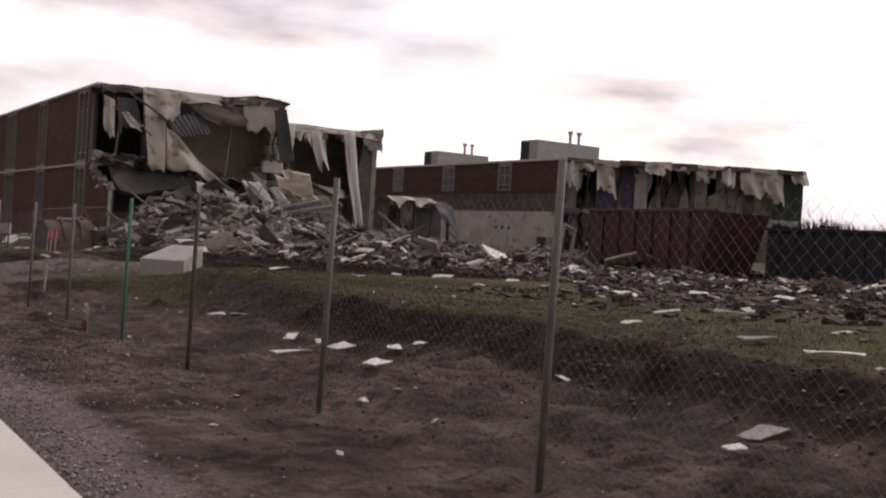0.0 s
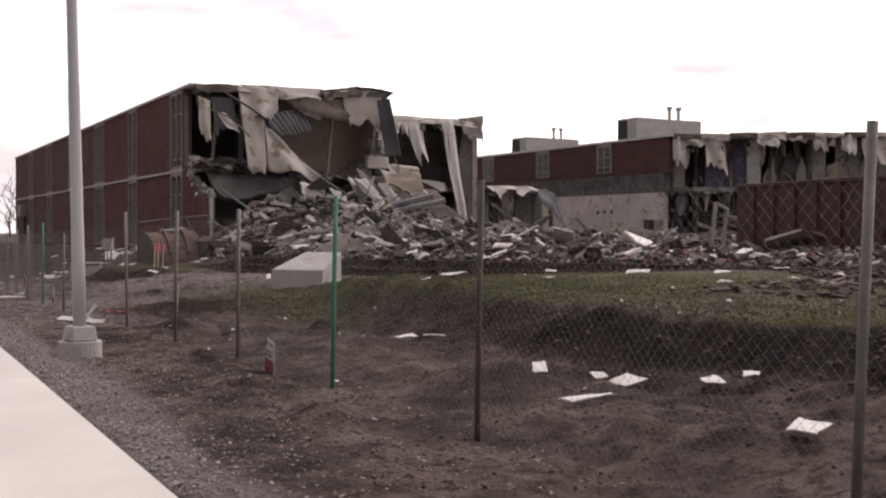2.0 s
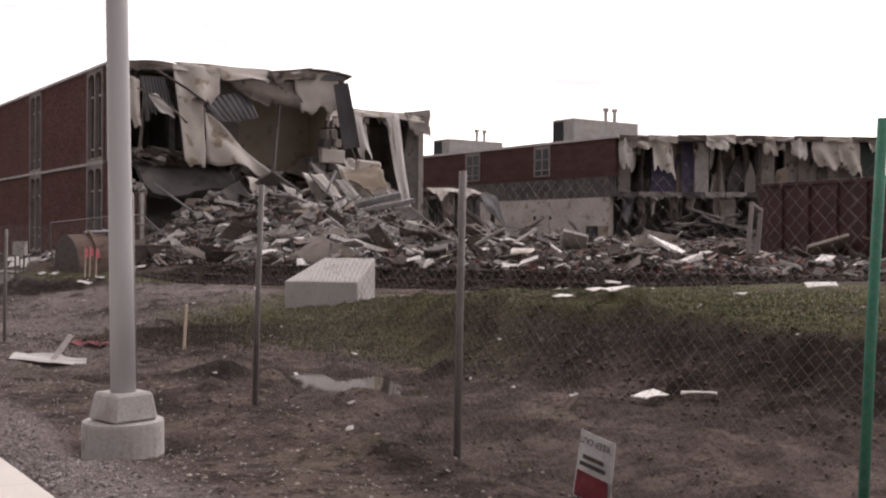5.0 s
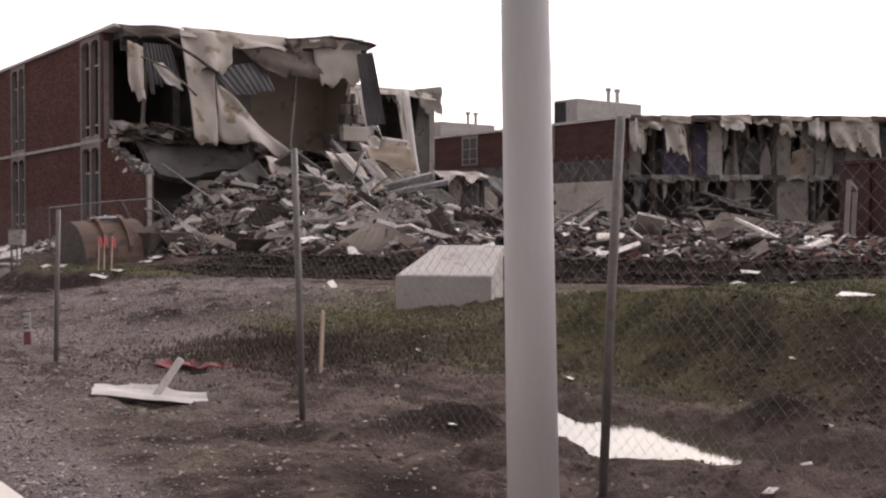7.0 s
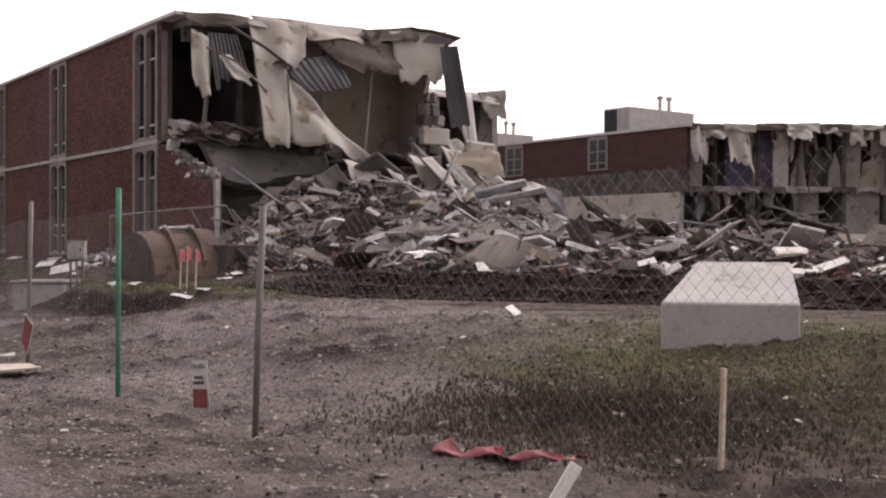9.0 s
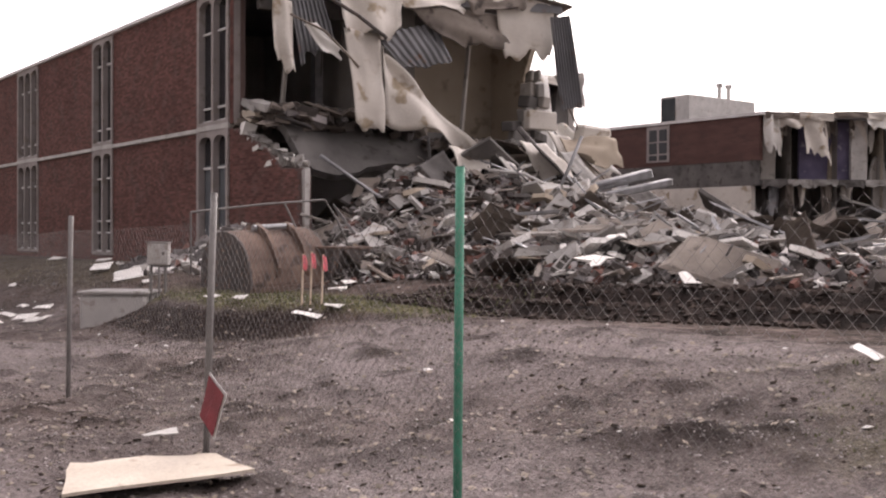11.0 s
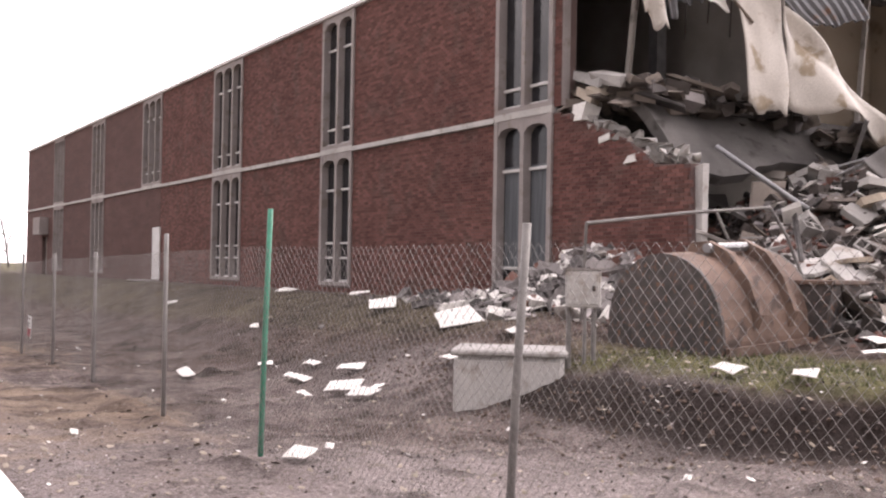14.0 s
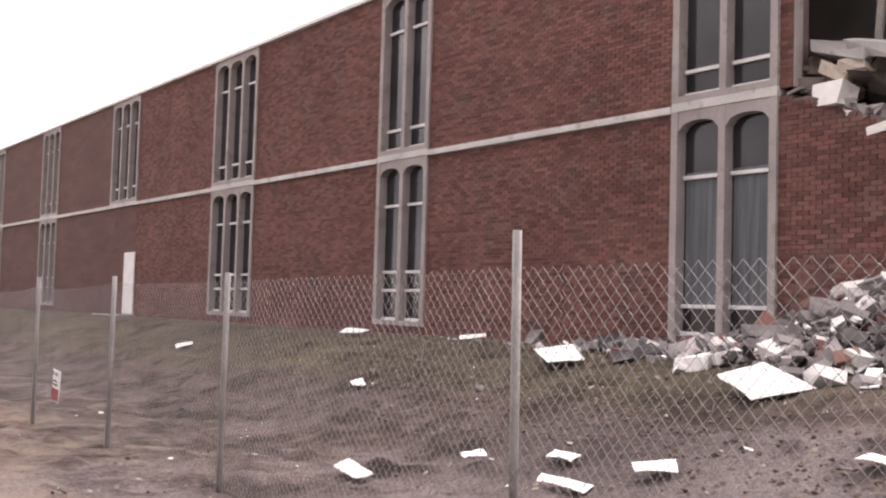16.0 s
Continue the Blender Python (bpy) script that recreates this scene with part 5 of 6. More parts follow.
rg = random.Random(77)
cmu = block_mesh()
for _ in range(70):
    x, y = rg.triangular(13.2, 25, 16), rg.triangular(37, 51, 45)
    if debris_h(x, y) > 0.1:
        lay("concrete_block", cmu, x, y, rg, "hollow grey concrete block lying in the rubble", "concrete block", "concrete blocks in the rubble", 0.9, 0.16)
slabs = [slab_mesh(k, rg.uniform(0.28, 0.62), rg.uniform(0.2, 0.42), rg.uniform(0.05, 0.14), ("concrete", "concrete", "concrete_pale", "plaster", "dark_concrete", "membrane_white", "dark_concrete")[k % 7]) for k in range(18)]
for k in range(110):
    x, y = (rg.triangular(13.0, 30, 17), rg.triangular(36, 54, 46)) if k < 120 else wide_heap(rg)
    if debris_h(x, y) > 0.1:
        lay("broken_slab", slabs[k % 18], x, y, rg, "jagged slab of broken concrete tilted in the rubble", "slab", "broken slabs", 0.7, 0.12)
for k, (x, y, z, sx, sy, sz, rx, ry, rz, m_) in enumerate((
        (24.0, 49.0, 2.45, 3.4, 1.0, 0.2, 14, 3, -8, "plaster"), (28.6, 49.2, 2.6, 1.4, 1.2, 0.16, 35, 20, 30, "dark_concrete"), (20.8, 48.4, 3.5, 1.6, 1.1, 0.06, 40, 25, 20, "dark_concrete"),
        (22.6, 48.2, 3.1, 2.6, 0.35, 0.25, 5, -14, -25, "steel"), (22.9, 47.7, 2.9, 2.6, 0.3, 0.2, 5, -12, -22, "steel"), (19.9, 46.2, 1.9, 0.7, 0.6, 0.5, 12, 10, 30, "concrete"), (18.0, 46.6, 1.85, 0.8, 0.4, 0.2, 30, -25, -30, "concrete_pale"),
        (17.4, 45.4, 1.5, 1.3, 0.45, 0.2, 30, 25, -20, "concrete"), (22.0, 44.5, 1.7, 0.45, 0.4, 1.2, 14, 10, 0, "concrete_pale"), (23.4, 49.6, 4.6, 1.0, 0.5, 0.5, 8, 6, -15, "membrane"),
        (20.2, 45.0, 1.3, 1.4, 0.7, 0.1, 32, 12, 25, "concrete_pale"), (18.9, 48.9, 3.6, 1.5, 1.0, 0.1, -30, 25, 15, "dark_concrete"), (31.0, 31.0, 1.3, 2.0, 1.2, 0.1, 20, 18, 10, "rust"), (29.8, 32.5, 1.4, 1.6, 1.3, 0.1, -18, 20, 40, "plywood"),
        (25.0, 34.5, 1.4, 1.5, 1.1, 0.1, 20, -16, 70, "membrane_white"), (23.8, 37.6, 1.5, 1.9, 0.8, 0.08, 14, 22, 50, "membrane_white"), (21.3, 49.8, 4.2, 1.1, 0.8, 0.15, 40, 30, 10, "chunk"))):
    ob = new("broken_slab", mesh_of(bbox(-sx / 2, -sy / 2, -sz / 2, sx / 2, sy / 2, sz / 2, min(sx, sy, sz) * 0.15), "slab", M[m_]))
    ob.matrix_world = pose(x, y, z, rx, ry, rz)
    tagged(ob, "large broken slab lying on the rubble heap", "slab", "large slabs")

# low white frames of a door lying at the far heap
frame_thing = thing("door_frame", "pale steel door frame standing askew in the rubble", "door frame", pose(27.2, 33.4, 1.2, 0, 12, 20))
part("jamb", bbox(0, 0, 0, 0.1, 0.12, 1.7), M["trim"], frame_thing)
part("jamb", bbox(0.9, 0, 0, 1.0, 0.12, 1.7), M["trim"], frame_thing)
part("head", bbox(0.101, 0, 1.6, 0.899, 0.12, 1.7), M["trim"], frame_thing)

# ---- litter ----
LITTER = ((14.2, 21.8, .75, .5), (15.6, 20.9, .5, .35), (9.9, 22.7, .55, .3), (10.0, 22.2, .35, .3), (12.3, 13.55, .5, .45), (15.2, 14.5, .55, .5), (17.0, 14.0, .6, .3), (9.9, 21.7, .7, .2), (11.6, 21.2, .4, .2), (19.4, 22.9, .6, .3),
          (7.05, 14.86, .95, .22), (7.15, 13.46, .55, .42), (6.9, 13.6, .35, .2), (5.94, 12.5, .85, .18), (7.5, 12.6, .4, .25), (7.7, 12.3, .25, .3), (5.6, 9.75, .42, .3), (6.0, 5.4, .25, .2), (7.0, 6.0, .9, .3), (9.2, 9.9, .5, .15), (11.1, 10.1, .7, .2),
          (9.1, 7.9, .7, .2), (8.9, 6.8, .9, .2), (7.6, 9.2, .5, .1), (7.4, 18.8, .5, .3), (7.7, 18.5, .5, .12), (4.6, 8.2, .22, .12),
          (10.8, 54.9, 1.0, .6), (10.1, 51.1, 1.1, .8), (7.3, 49.3, .6, .4), (8.04, 50.6, .5, .3), (7.45, 51.1, .7, .18), (6.4, 52.8, .6, .25), (11.8, 61.8, .7, .4), (10.3, 66.4, .5, .3), (9.1, 44.6, .4, .25), (9.24, 43.8, .3, .25), (9.6, 42.2, .8, .16),
          (5.0, 45.4, .32, .25), (7.3, 48.8, .5, .35), (6.9, 49.6, .5, .12), (7.6, 49.0, .45, .12), (9.97, 42.0, .5, .16), (12.4, 45.4, .5, .3), (10.5, 33.1, .5, .16), (9.3, 57.5, .4, .25), (12.2, 58.6, .6, .3), (7.9, 51.6, .4, .2), (7.5, 52.4, .3, .2),
          (10.6, 50.2, .8, .2), (11.2, 49.6, .7, .2), (11.4, 50.9, .5, .4), (9.7, 49.0, .4, .25), (8.6, 48.9, .35, .2), (11.9, 45.0, .5, .2), (4.3, 35.2, .35, .12), (13.2, 26.5, .3, .2), (17.4, 29.4, .5, .2), (11.9, 17.0, .35, .2), (13.8, 17.4, .4, .16))
rg = random.Random(5)
for k, (x, y, a, b) in enumerate(LITTER):
    a, b = (0.62 * a, 0.8 * b) if y < 25 else (0.75 * a, 0.9 * b)
    bm = sheet((-a / 2, -b / 2, 0), (a / 2, -b / 2 * rg.uniform(.6, 1), 0), (a / 2 * rg.uniform(.7, 1), b / 2, 0), (-a / 2, b / 2 * rg.uniform(.7, 1), 0), 5, 4, 0.012, 0.6, 0.06, 0.009, 60 + k)
    ob = new("scrap", mesh_of(bm, "scrap", M["concrete" if k in (18, 20, 21) else "chunk_white"]))
    ob.matrix_world = Matrix.Translation((x, y, land(x, y) + 0.05 + 0.18 * b)) @ Matrix.Rotation(radians(-rg.uniform(3, 9) * (1 if y < 25 else 2.4)), 4, (-0.5, 0.85, 0)) @ Matrix.Rotation(rg.uniform(0, 3.1), 4, "Z")
    tagged(ob, "white scrap of board lying on the mud", "scrap", "scraps on the ground")


# ---- things by the fence and the verge ----
def build_headwall():
    hw = thing("drain_headwall", "pale concrete drain headwall with a sloping top", "headwall")
    r, f = Vector((0.645, -0.764, 0)), Vector((0.764, 0.645, 0))
    o = Vector((9.19, 29.29, 0))
    bm = bmesh.new()
    w = 1.37
    low_ = [o, o + r * w, o + r * w + f * 1.0, o + r * 0.38 + f * 1.0]
    v = [bm.verts.new((p.x, p.y, 0.35)) for p in low_]
    tz = (0.86, 0.86, 1.27, 1.27)
    t = [bm.verts.new((p.x, p.y, z)) for p, z in zip(low_, tz)]
    bm.faces.new(v[::-1])
    bm.faces.new(t)
    for i in range(4):
        bm.faces.new((v[i], v[(i + 1) % 4], t[(i + 1) % 4], t[i]))
    bmesh.ops.bevel(bm, geom=list(bm.edges), offset=0.015, segments=1, affect="EDGES")
    part("body", bm, M["concrete_pale"], hw)


build_headwall()


def build_trailer():
    tr = thing("dump_trailer", "long dark maroon open-top dump trailer beside the rubble", "trailer", pose(29.5, 27.4, 0.95, 0, 0, -9.5))
    prof = [(0.0, 2.55), (8.7, 2.55), (8.7, 0.0), (1.1, 0.0)]
    part("side_panel", prism(prof, "x", 0.0, 0.06), M["maroon"], tr)
    part("side_panel", prism(prof, "x", 2.4, 2.46), M["maroon"], tr)
    part("floor_panel", bbox(0.06, 1.1, 0.0, 2.4, 8.64, 0.08), M["maroon"], tr)
    part("end_panel", bbox(0.061, 8.64, 0.08, 2.399, 8.7, 2.55), M["maroon"], tr)
    part("tail_panel", prism([(0.0, 2.55), (0.06, 2.55), (1.16, 0.081), (1.1, 0.081)], "x", 0.061, 2.399), M["maroon"], tr)
    part("top_rail", bbox(-0.06, -0.02, 2.551, 0.1, 8.72, 2.68, 0.01), M["maroon"], tr)
    for k in range(6):
        part("rib", bbox(-0.09, 1.5 + 1.2 * k, 0.05, -0.003, 1.62 + 1.2 * k, 2.55, 0.01), M["maroon"], tr)
    dk = thing("dumpster", "dark screened steel dumpster beyond the trailer", "dumpster", pose(33.5, 14.5, 0.95, 0, 0, -3))
    part("body", bbox(0, 0, 0, 2.2, 14.6, 2.1, 0.04), M["dark_screen"], dk)
    for k in range(18):
        part("rib", bbox(-0.07, 0.3 + 0.8 * k, 0.05, -0.003, 0.4 + 0.8 * k, 2.1), M["dark_screen"], dk)
    part("top_rail", bbox(-0.1, 0, 2.101, 0.1, 14.6, 2.2), M["dark_screen"], dk)


build_trailer()


def build_bucket():
    """Excavator bucket lying on its open side: curved shell, two side plates, hinge lugs, teeth."""
    bk = thing("excavator_bucket", "large rusty excavator bucket lying by the rubble", "excavator bucket", pose(11.55, 47.2, 0.30, 0, -3, 8) @ Matrix.Scale(1.12, 4))
    prof = [(-0.78 + 0.02, 0.0)] + [(-0.8 * math.cos(math.pi * q / 14), 0.35 + 0.95 * math.sin(math.pi * q / 14) ** 0.9) for q in range(15)] + [(0.82, 0.0)]
    inner = [(a * 0.94, b * 0.955) for a, b in prof]
    part("shell", prism(prof + inner[::-1], "x", -0.85, 0.85), M["rust"], bk)
    # the shading of the end plates is put into their darker material
    for x in (-0.89, 0.851):
        part("side_plate", prism(prof, "x", x, x + 0.04), M["dark_post"], bk, "rusty end plate with its shade put into a dark colour")
    for x in (-0.35, 0.3):
        part("hinge_lug", prism([(-0.80, 0.45), (-0.88, 0.62), (-0.74, 1.0), (-0.52, 1.28), (-0.22, 1.42), (0.02, 1.40), (0.1, 1.27), (-0.25, 1.225), (-0.62, 0.95)], "x", x, x + 0.08), M["rust"], bk)
    part("pin", tube(bmesh.new(), [(-0.42, -0.25, 1.34), (0.44, -0.25, 1.34)], 0.055, 10), M["steel"], bk)
    part("wear_plate", bbox(-0.86, -0.85, 0.02, 0.86, -0.801, 0.3), M["rust"], bk)
    part("lip_rim", bbox(-0.86, -0.86, -0.03, 0.86, -0.74, 0.018, 0.01), M["dark_post"], bk)


build_bucket()

sk = thing("steel_skip", "dark rusted steel box lying beside the bucket", "steel box", pose(12.95, 46.75, 0.62, 0, 0, 18))
part("body", prism([(-0.35, 0.0), (0.35, 0.0), (0.45, 0.72), (-0.45, 0.72)], "x", -0.6, 0.6), M["dark_post"], sk)
part("rim", bbox(-0.63, -0.48, 0.721, 0.63, 0.48, 0.78, 0.01), M["rust"], sk)

ub = thing("utility_box", "grey electrical box on two thin posts", "utility box", pose(9.02, 46.72, 0.0, 0, 0, -40))
zb = land(8.95, 46.8)
part("cabinet", bbox(-0.2, -0.1, 1.05, 0.2, 0.1, 1.48, 0.015), M["concrete_pale"], ub)
part("door_panel", bbox(-0.17, -0.112, 1.09, 0.17, -0.1005, 1.44, 0.004), M["concrete_pale"], ub)
part("latch", bbox(0.1, -0.13, 1.24, 0.14, -0.1125, 1.3, 0.004), M["dark_post"], ub, "dark latch")
part("lid_ridge", bbox(-0.235, -0.115, 1.481, 0.235, 0.11, 1.5), M["trim"], ub)
for x in (-0.16, 0.12):
    part("post", tube(bmesh.new(), [(x, 0.02, zb - 0.2), (x, 0.02, 1.049)], 0.03, 8), M["galv"], ub)
part("conduit", tube(bmesh.new(), [(0.02, -0.05, zb - 0.2), (0.02, -0.05, 1.049)], 0.022, 8), M["galv"], ub)
cb = thing("catch_basin", "pale concrete catch basin with a lid set in the bank", "catch basin", pose(8.55, 47.45, 0, 0, 0, -38))
part("body", bbox(-0.62, -0.5, -0.4, 0.62, 0.5, 0.49, 0.05), M["concrete_pale"], cb)
part("lid", bbox(-0.66, -0.54, 0.491, 0.66, 0.54, 0.56, 0.02), M["concrete"], cb)

for dx, dy, h in ((0, 0, 0.85), (0.1, -0.1, 0.87), (0.24, -0.22, 0.82)):
    x, y = 9.75 + dx, 42.6 + dy
    z = land(x, y)
    st = thing("survey_stake", "thin wooden survey stake with pink flagging tape", "stake", pose(x, y, z - 0.02, 2, 3 * dx, 20), group="pink survey stakes")
    part("lath", bbox(-0.02, -0.006, 0, 0.02, 0.006, h), M["stake"], st)
    part("tape", sheet((-0.03, -0.012, h - 0.02), (0.05, -0.02, h - 0.04), (0.07, -0.03, h - 0.28), (-0.03, -0.02, h - 0.32), 5, 6, 0.02, 1.0, 0.3, 0.004, 3), M["pink"], st, "pink plastic tape")
st = thing("wooden_stake", "weathered wooden stake driven into the mud", "stake", pose(6.0, 26.03, land(6.0, 26.03) - 0.02, 0, 3, 10))
part("lath", bbox(-0.022, -0.012, 0, 0.022, 0.012, 0.62, 0.003), M["stake"], st)

bar = thing("bent_gate_frame", "bent thin steel gate frame leaning over the rubble", "gate frame")
part("rail", tube(bmesh.new(), [(10.4, 48.4, 2.1), (12.0, 48.1, 2.3), (13.35, 47.9, 2.42), (13.6, 47.8, 2.0), (13.95, 47.7, 1.2)], 0.025, 8), M["galv"], bar)
part("brace", tube(bmesh.new(), [(12.4, 48.02, 2.33), (12.8, 47.9, 1.5)], 0.022, 8), M["galv"], bar)
part("stile", tube(bmesh.new(), [(10.4, 48.4, 2.1), (10.5, 48.6, 0.8)], 0.022, 8), M["galv"], bar)


def danger_sign(y, z, tip, seed):
    """A bent plastic sign hung upside down on the mesh: red head below, black words above."""
    sg = thing("warning_sign", "white and red plastic warning sign hung upside down on the fence", "sign", pose(lerp_table(FENCE_LINE, y) - 0.05, y, max(z, land(lerp_table(FENCE_LINE, y), y) + 0.2), 90, tip, -90), group="warning signs")
    part("panel", sheet((-0.14, -0.19, 0), (0.14, -0.19, 0), (0.14, 0.19, 0), (-0.14, 0.19, 0), 10, 10, 0.006, 0.5, 0, 0.003, seed), M["white_paint"], sg)
    top = -0.03 if seed != 92 else 0.175
    part("red_band", sheet((-0.125, -0.175, 0.011), (0.125, -0.175, 0.011), (0.125, top, 0.011), (-0.125, top, 0.011), 6, 4, 0.004, 0.5, 0, 0.002, seed), M["red"], sg, "red band")
    if seed == 92:
        return
    bm = bmesh.new()
    for k, w in enumerate((0.2, 0.16)):
        box(bm, -w / 2, 0.005 + 0.042 * k, 0.016, w / 2, 0.028 + 0.042 * k, 0.018)
    part("bars", bm, M["dark_post"], sg, "dark bars of small print")
    cu = bpy.data.curves.new("words", "FONT")
    cu.body, cu.size, cu.align_x, cu.extrude = "KEEP OUT", 0.052, "CENTER", 0.001
    cu.materials.append(M["dark_post"])
    ob = new("words", cu)
    ob.parent = sg
    ob.matrix_local = pose(0, 0.165, 0.02, 0, 0, 180)


for k, (y, z, tip) in enumerate(((16.4, 0.33, 8), (29.6, 0.36, -6), (34.35, 0.42, 28), (57.3, 0.3, 5))):
    danger_sign(y, z, tip, 90 + k)

fl = thing("metal_flashing", "bent white metal flashing with an upright lath on the verge", "flashing")
z = land(4.1, 25.6)
part("strip", sheet((3.72, 26.02, z + 0.09), (4.36, 25.12, z + 0.05), (4.52, 25.42, z + 0.15), (3.86, 26.3, z + 0.12), 14, 4, 0.03, 0.6, 0.25, 0.01, 31), M["chunk_white"], fl)
part("lip", sheet((3.70, 25.98, z + 0.10), (4.34, 25.08, z + 0.06), (4.36, 25.12, z + 0.02), (3.72, 26.02, z + 0.03), 14, 2, 0.02, 0.6, 0.2, 0.008, 35), M["dark_post"], fl, "dark folded underside")
part("lath", bbox(-0.032, -0.01, 0, 0.032, 0.01, 0.4, 0.003, pose(4.14, 25.66, z + 0.06, -10, 34, -32)), M["chunk_white"], fl)
cx, cy = 4.85, 27.45
rc = tagged(new("red_cloth", mesh_of(sheet((cx, cy, land(cx, cy) + 0.03), (cx + 0.45, cy - 0.95, land(cx + 0.45, cy - 0.95) + 0.03), (cx + 0.68, cy - 0.7, land(cx + 0.68, cy - 0.7) + 0.06), (cx + 0.28, cy + 0.1, land(cx + 0.28, cy + 0.1) + 0.05), 22, 8, 0.05, 2.8, 0.6, 0.01, 32), "red_cloth", M["red"], True)), "crumpled faded red cloth on the gravel", "cloth")
pl = tagged(new("plywood_sheet", mesh_of(sheet((3.1, 33.75, land(3.1, 33.75) + 0.06), (4.25, 33.55, land(4.25, 33.55) + 0.07), (4.36, 34.4, land(4.36, 34.4) + 0.12), (3.42, 34.6, land(3.42, 34.6) + 0.08), 14, 8, 0.012, 0.6, 0.12, 0.02, 33), "plywood_sheet", M["plywood"])), "weathered plywood sheet lying on the verge", "plywood")
bm = bmesh.new()
bmesh.ops.create_circle(bm, cap_ends=True, segments=40, radius=1.0)
for v in bm.verts:
    v.co = Vector((6.7 + v.co.x * 1.7, 22.2 + v.co.y * 1.8, 0.03))
tagged(new("water", mesh_of(bm, "water", M["water"])), "still muddy puddle reflecting the pale sky", "puddle", kind="structure")


# ---- rubble spilled by the wall ----
scat_rg = random.Random(41)
verts = {"chunk": ([], []), "chunk_white": ([], []), "chunk_brick": ([], [])}
for k in range(2600):
    x, y = 12.6 + 1.1 * abs(scat_rg.gauss(0, 0.8)) * -1 + 0.9, scat_rg.gauss(51.6, 1.7)
    if x > 13.8:
        continue
    h = 1.0 * math.exp(-((y - 51.4) / 1.7) ** 2) * smooth(10.8, 13.2, x) * scat_rg.random()
    s = 0.05 + 0.32 * scat_rg.random() ** 2
    flat_ = 0.15 if k % 7 == 0 else 0.5
    vs, fs = chunk_data(scat_rg, s * (1.8 if k % 7 == 0 else 1), s * 0.8, s * flat_, 0.29)
    m = turn(scat_rg, 0.8)
    vv, ff = verts[scat_rg.choice(("chunk", "chunk", "chunk", "chunk", "chunk", "chunk", "chunk_white", "chunk_white", "chunk_brick"))]
    b = len(vv)
    for v in vs:
        w = m @ v
        vv.append((w.x + x, w.y + y, w.z + land(x, y) + h + 0.05))
    ff += [tuple(b + q for q in f) for f in fs]
for key, (vv, ff) in verts.items():
    tagged(new("wall_rubble", raw("wall_rubble", vv, ff, M[key])), "broken masonry spilled at the foot of the wall", "rubble", kind="stuff")

# ---- rubble left on the torn upper floor ----
fl_rg = random.Random(51)
floor_bits = {"chunk": ([], []), "chunk_dark": ([], []), "insul": ([], [])}
for k in range(620):
    x = fl_rg.uniform(14.2, 21.5)
    y = fl_rg.uniform(51.6, 53.6) if x < 18.8 else fl_rg.uniform(50.3, 51.8)
    s = fl_rg.uniform(0.1, 0.5)
    vs, fs = chunk_data(fl_rg, s * (2.2 if k % 5 == 0 else 1), s * 0.7, s * (0.15 if k % 5 == 0 else 0.5))
    m = turn(fl_rg, 0.5)
    vv, ff = floor_bits[("chunk", "chunk_dark", "insul", "insul")[k % 4]]
    b = len(vv)
    z = 4.5 + 0.45 * fl_rg.random() * (1 - smooth(17, 19, x)) + (0 if x < 18.8 else -0.35)
    for v in vs:
        w = m @ v
        vv.append((w.x + x, w.y + y, w.z + z))
    ff += [tuple(b + q for q in f) for f in fs]
for key, (vv, ff) in floor_bits.items():
    tagged(new("floor_rubble", raw("floor_rubble", vv, ff, M[key])), "dusty rubble heaped on the torn upper floor", "rubble", kind="stuff")
# broken masonry lip where the upper wall tore off above the string course
lip_rg = random.Random(52)
for k in range(40):
    u = (k + lip_rg.random()) / 40
    y = 53.5 - 3.3 * u
    z = 4.55 - 1.25 * u ** 0.8 + lip_rg.uniform(-0.05, 0.1)
    vs, fs = chunk_data(lip_rg, 0.28, lip_rg.uniform(0.12, 0.36), lip_rg.uniform(0.1, 0.24), 0.3)
    ob = new("masonry_lump", raw("masonry_lump", [turn(lip_rg, 0.3) @ v for v in vs], fs, M["concrete" if k % 3 else "chunk_white"]))
    ob.location = (14.08 + lip_rg.uniform(-0.05, 0.12), y, z)
    tagged(ob, "broken lump of mortar and block on the torn wall", "masonry lump", "lumps on the torn wall")

# ---- debris over the torn-up corner of the lawn ----
def spoil_bits(name, label, material, count, size, seed, flat, slim):
    rg_ = random.Random(seed)
    vv, ff = [], []
    while count > 0:
        x, y = rg_.gauss(19, 5.5), rg_.gauss(13.5, 5.0)
        if x < lerp_table(BANK, y) + 2.0 or y < 1 or (y > 17 and x < 0.9 * y - 1) or debris_h(x, y) > 0.05:
            continue
        count -= 1
        q_ = rg_.uniform(*size) * (0.5 + rg_.random() ** 2)
        vs, fs = chunk_data(rg_, q_, q_ * slim, q_ * flat)
        m, b = turn(rg_, 0.3), len(vv)
        z = land(x, y) + 0.2 * q_ * flat
        vv += [tuple(m @ v + Vector((x, y, z))) for v in vs]
        ff += [tuple(b + i for i in f) for f in fs]
    tagged(new(name, raw(name, vv, ff, M[material])), label, "debris", kind="stuff")


spoil_bits("lawn_debris", "dark clods and crushed lumps over the torn lawn", "soil", 3000, (0.06, 0.22), 81, 0.3, 0.8)
spoil_bits("lawn_debris", "brown lumps of earth over the torn lawn", "clod", 2200, (0.05, 0.2), 82, 0.3, 0.8)
spoil_bits("lawn_debris", "pale boards and scraps over the torn lawn", "chunk_white", 130, (0.1, 0.42), 83, 0.08, 0.35)
spoil_bits("lawn_debris", "grey boards and slabs over the torn lawn", "chunk", 220, (0.08, 0.32), 84, 0.1, 0.4)

